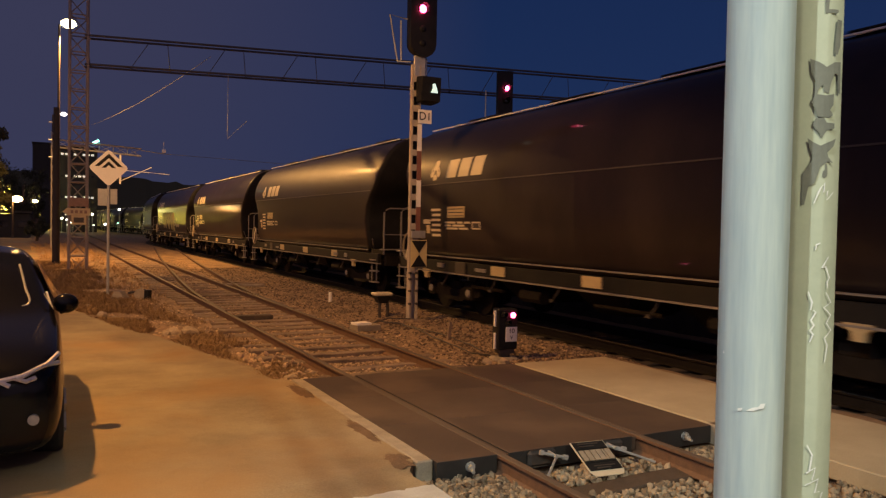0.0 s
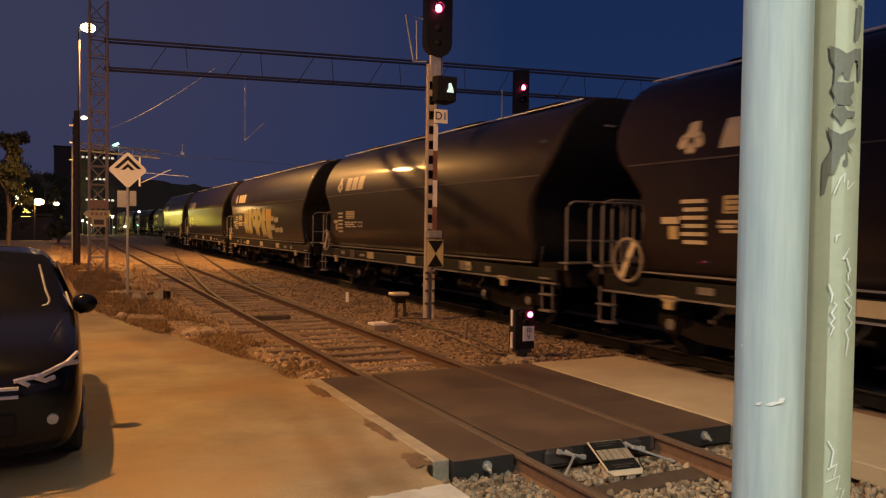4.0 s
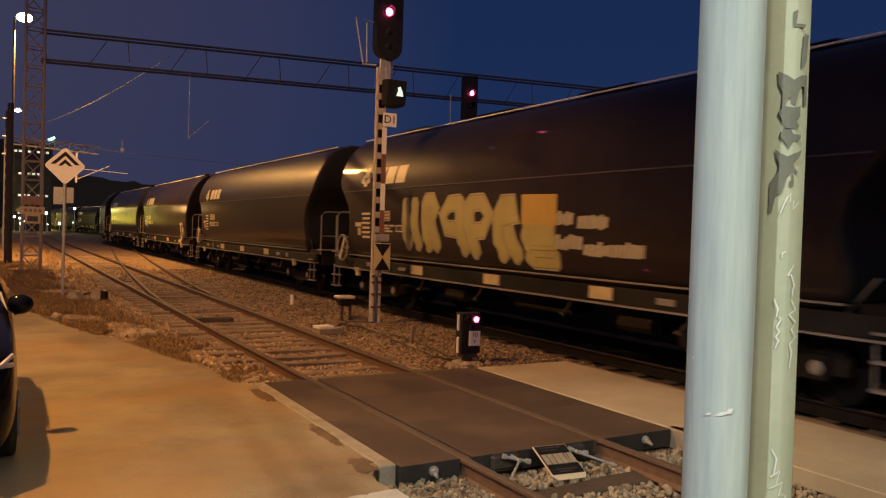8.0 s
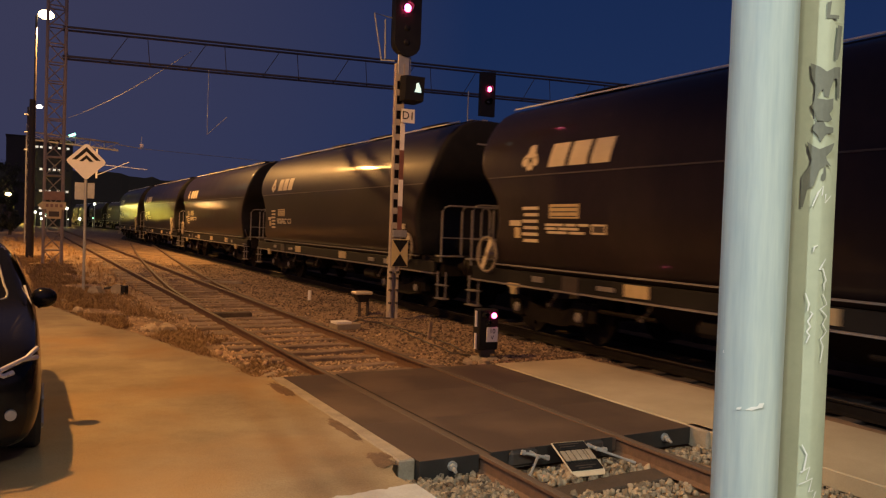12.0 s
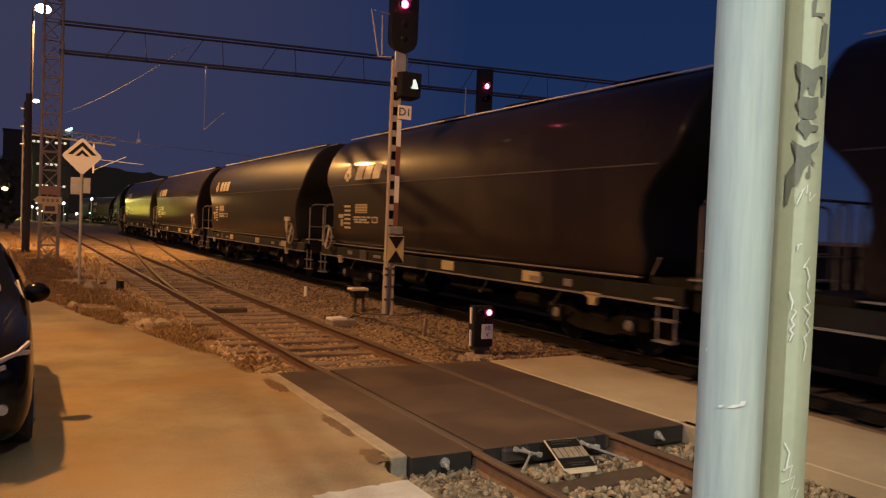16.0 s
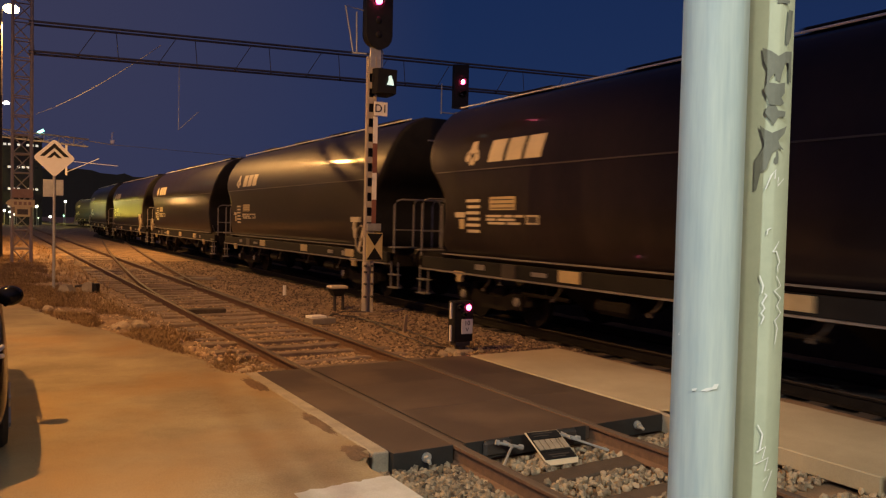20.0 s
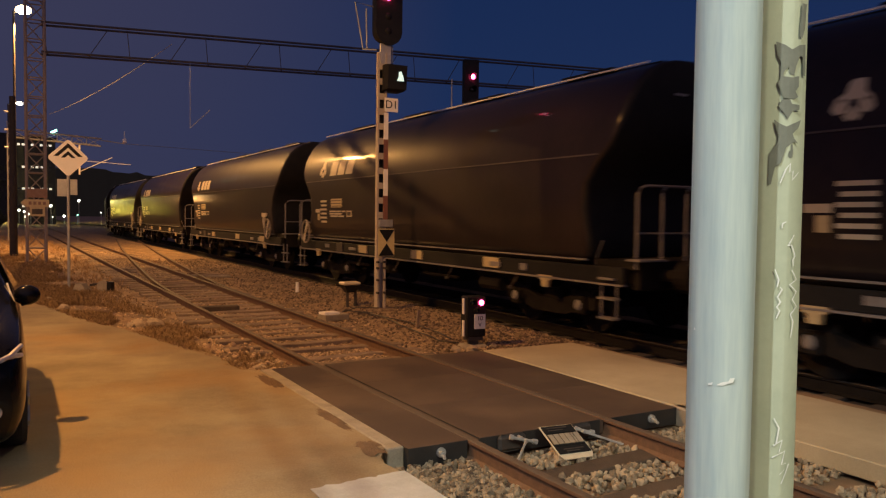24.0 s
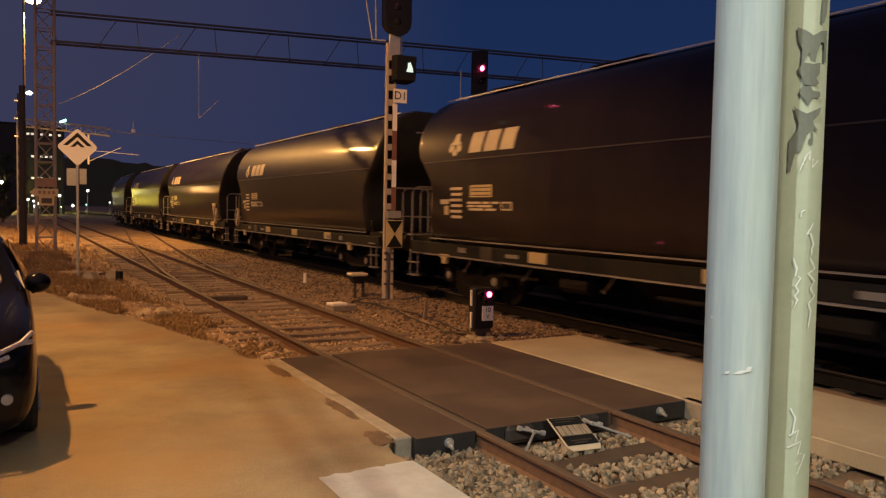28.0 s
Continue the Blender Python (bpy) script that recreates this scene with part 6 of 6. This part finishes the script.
    for k in range(2):
        box(bm, (0, 0.005, 0.62 + 0.06 * k), (0.9, 0.05, 0.02))
    part("grille_bar", bm, M_CHROME, c, "chrome grille bars")


# ---- weeds on the verges ----
def weeds(name, count, place, tall, seed, label):
    rnd = random.Random(seed)
    verts, faces = [], []
    for _ in range(count):
        spot = place(rnd)
        if spot is None:
            continue
        x, y = spot
        z = ground_z(x, y) - 0.01
        n = rnd.randint(5, 9)
        for _k in range(n):
            a = rnd.uniform(0, 6.283)
            h = tall * rnd.uniform(0.35, 1.0)
            lean = h * rnd.uniform(0.2, 0.9)
            w = rnd.uniform(0.0025, 0.006)
            bx, by = x + rnd.uniform(-0.06, 0.06), y + rnd.uniform(-0.06, 0.06)
            dx, dy = math.cos(a), math.sin(a)
            o = len(verts)
            verts += [(bx - dy * w, by + dx * w, z), (bx + dy * w, by - dx * w, z), (bx + dx * lean * 0.4 + dy * w, by + dy * lean * 0.4 - dx * w, z + h * 0.6), (bx + dx * lean * 0.4 - dy * w, by + dy * lean * 0.4 + dx * w, z + h * 0.6), (bx + dx * lean, by + dy * lean, z + h * 0.85)]
            faces += [(o, o + 1, o + 2, o + 3), (o + 3, o + 2, o + 4)]
    me = bpy.data.meshes.new(name)
    me.from_pydata(verts, [], faces)
    me.materials.append(M_LEAF)
    return tagged(new(name, me), label, "weeds", kind="stuff")


def build_weeds():
    def verge(r):
        y = 9.3 + 30 * r.random() ** 1.5
        e = along(LOT_EDGE, y)
        x = e + abs(r.gauss(0, 0.75)) - 0.14
        if x > -0.30 or noise.noise((x * 0.9, y * 0.5, 7)) < -0.22:
            return None
        return x, y

    def beds(r):
        x, y = r.uniform(2.0, 4.8), r.uniform(10, 45)
        return (x, y) if noise.noise((x * 0.7, y * 0.4, 3)) > 0.12 else None

    def far(r):
        y = r.uniform(22, 70)
        x = r.uniform(-7.0, -0.5)
        return (x, y) if x > along(LOT_EDGE, y) - 0.3 and noise.noise((x * 0.6, y * 0.3, 1)) > -0.15 else None

    weeds("verge_weeds", 13000, verge, 0.145, 31, "dry low weeds along the yard edge")
    weeds("track_weeds", 500, beds, 0.10, 32, "sparse dry weeds between the tracks")
    weeds("far_weeds", 2200, far, 0.30, 33, "tall dry weeds round the masts")


# ---- trees and buildings far off ----
def build_tree(x, y, h, spread, seed, label):
    rnd = random.Random(seed)
    t = thing("tree", (x, y, -0.1), 0, label=label, category="tree", group="far trees")
    bm = B()
    pipe(bm, [(0, 0, 0), (0.1, 0.05, h * 0.3), (-0.05, 0.1, h * 0.6), (0.05, 0, h * 0.85)], 0.14, 7)
    for k in range(9):
        a, z = rnd.uniform(0, 6.28), h * rnd.uniform(0.3, 0.7)
        r = spread * rnd.uniform(0.5, 0.9)
        rod(bm, (0, 0, z), (r * math.cos(a), r * math.sin(a), z + h * rnd.uniform(0.1, 0.3)), 0.06, 5, 0.02)
    part("trunk", bm, M_BARK, t, "dark trunk with limbs")
    verts, faces = [], []
    lobes = [(rnd.gauss(0, spread * 0.42), rnd.gauss(0, spread * 0.42), h * rnd.uniform(0.35, 0.98), spread * rnd.uniform(0.25, 0.5)) for _ in range(16)]
    for _ in range(2600):
        lx, ly, lz, lr = rnd.choice(lobes)
        d = Vector((rnd.gauss(0, 1), rnd.gauss(0, 1), rnd.gauss(0, 0.8))).normalized() * lr * rnd.random() ** 0.4
        c = Vector((lx, ly, lz)) + d
        m = pose(*c, rnd.uniform(0, 360), rnd.uniform(0, 360), rnd.uniform(0, 360))
        s = rnd.uniform(0.08, 0.22)
        o = len(verts)
        verts += [m @ Vector(q) for q in ((-s, 0, 0), (0, -s * 0.5, 0.02), (s, 0, 0), (0, s * 0.5, 0.02))]
        faces.append((o, o + 1, o + 2, o + 3))
    me = bpy.data.meshes.new("crown")
    me.from_pydata(verts, [], faces)
    me.materials.append(M_TREE)
    ob = new("crown", me)
    ob.parent = t
    ob["label"] = "dark leafy crown"


def build_building(name, x0, x1, y, depth, h, rows, label, lit, step=1.6, pane=(1.0, 0.75)):
    b = thing(name, ((x0 + x1) / 2, y, 0), 0, label=label, category="building")
    w = x1 - x0
    bm = B()
    box(bm, (0, depth / 2, h / 2 - 0.2), (w, depth, h + 0.2))
    part("wall", bm, M_FACADE, b, "dark wall")
    bm = B()
    box(bm, (0, depth / 2, h + 0.15), (w + 0.4, depth + 0.4, 0.3))
    part("roof", bm, M_FACADE, b, "flat roof edge")
    rnd = random.Random(int(abs(x0) * 7 + y))
    for z in rows:
        n = max(2, int(w / step))
        for k in range(n):
            xx = mix(-w / 2 + 0.8, w / 2 - 0.8, k / (n - 1))
            on = rnd.random() < lit
            bm = B()
            box(bm, (xx, -0.02, z), (pane[0], 0.06, pane[1]))
            part("window", bm, M_WINDOW if on else M_DARKWIN, b, "lit window" if on else "dark window")
    return b


def build_distance():
    build_building("office_building", -2.0, 4.4, 150, 14, 14.6, (13.5, 9.7, 6.0, 3.0), "dark building with two rows of lit windows", 0.6, 0.75, (0.42, 0.34))
    build_building("tower_block", -7.55, -1.9, 262, 12, 25.0, (6.0, 12.0), "dark tower block against the evening sky", 0.0)
    build_building("low_shed", -16.0, -5.2, 98, 8, 2.6, (1.4,), "low dark shed with a pale eave line", 0.0)
    # unseen lit wall, added so that the far wagons reflect yellow
    b = thing("long_facade", (-10.6, 168.0, 0), 0, label="added unseen plaster building, lit to reflect in the wagons", category="building")
    bm = B()
    box(bm, (-3, 0, 4.2), (6, 104, 8.6))
    part("wall", bm, M_PLASTER, b, "yellowish plaster wall")
    bm = B()
    box(bm, (-3, 0, 8.7), (7, 105, 0.4))
    part("roof", bm, M_FACADE, b, "dark roof edge")
    rng = random.Random(9)
    for k in range(4, 30):
        bm = B()
        box(bm, (0.03, -50 + 3.4 * k, 5.1), (0.08, 2.3, 1.5))
        part("window", bm, M_STRIPGLOW if rng.random() < 0.75 else M_DARKWIN, b, "pane made up for the wagon reflections")
    build_building("warehouse", 34, 80, 190, 20, 9, (3.0, 6.0), "far dark warehouse beyond the yard", 0.15)
    for x, y, h, s, k in ((-7.0, 58, 7.8, 1.3, 1), (-11.5, 52, 7.2, 2.6, 2), (-15, 60, 7.5, 3, 3), (-9.4, 106, 9.0, 2.4, 4), (-6.2, 112, 7.6, 2.0, 8), (-9.8, 100, 8.5, 2.2, 9), (-4.3, 80, 2.5, 0.9, 5), (-20, 70, 8, 3.4, 6), (-9.5, 84, 4.2, 2.4, 7)):
        build_tree(x, y, h, s, k, "dark leafy tree at the edge of the yard")
    for x, y, h, s, k in ((-7.6, 118, 9.2, 2.2, 41), (-5.2, 124, 8.6, 2.2, 42)):
        build_tree(x, y, h, s, k, "dark leafy tree at the edge of the yard")
    # unseen bush row, added to darken the gaps between wagons
    for k in range(4, 15):
        build_tree(12.5 + 1.3 * math.sin(k * 2.1), 7.0 + 3.9 * k, 4.0 + 0.4 * math.sin(k * 1.7), 2.7, 20 + k, "added dark bushy tree beyond the main line")
    rnd = random.Random(5)
    for k in range(16):
        x, y, z = rnd.uniform(-2.5, 13.0), rnd.uniform(128, 142), rnd.uniform(1.2, 4.6)
        bm = B()
        rod(bm, (0, 0, 0), (0, 0, z), 0.04, 5)
        s = thing("lamp_post", (x, y, 0), 0, label="tiny far lamp on a thin post", category="street lamp", group="far lamps")
        part("post", bm, M_GALV, s, "thin post")
        bm = B()
        bmesh.ops.create_icosphere(bm, subdivisions=1, radius=rnd.uniform(0.10, 0.22), matrix=Matrix.Translation((0, 0, z)))
        part("bulb", bm, rnd.choice((M_WHITEBULB, M_WHITEBULB, M_SODIUM, M_GREENBULB)), s, "glowing bulb")
    # far wooded ridge against the sky
    bm = B()
    pts = []
    for k in range(160):
        a = k / 159
        x = mix(-420, 420, a)
        pts.append((x, 600 + 40 * math.sin(a * 5), 33 + 9 * noise.noise((a * 7, 0, 0)) + 4.0 * noise.noise((a * 40, 3, 0)) + 1.4 * noise.noise((a * 160, 3, 0))))
    top = [bm.verts.new(p) for p in pts]
    low = [bm.verts.new((x, y - 25, -1)) for x, y, _ in pts]
    for k in range(len(pts) - 1):
        bm.faces.new((low[k], low[k + 1], top[k + 1], top[k]))
    part("backdrop", bm, M_TREE, None, "dark wooded ridge on the horizon", False, "structure")


build_car()
build_weeds()
build_distance()


# ---- pieces of the track, last ----
build_sleepers(SIDING, MAIN)


def motions():
    """The train rolls past; every wheelset turns as it rolls."""
    for ob, length, s0 in WAGONS:
        rows = []
        for i in range(57):
            t = i * 0.5
            s = s0 - SPEED * t
            a, b = on_line(s - length / 2 + 3), on_line(s + length / 2 - 3)
            c = (a + b) / 2
            rows.append((t, pose(c.x, c.y, 0, 0, 0, -math.degrees(math.atan2(b.x - a.x, b.y - a.y)))))
        walk(ob, rows)
        turn = math.degrees(SPEED / 0.46)
        steps = 256
        for w in ob.children:
            if w.name.startswith("wheelset"):
                x, y, z = w.location
                walk(w, [(28.0 * i / steps, pose(x, y, z, turn * 28.0 * i / steps)) for i in range(steps + 1)])


motions()
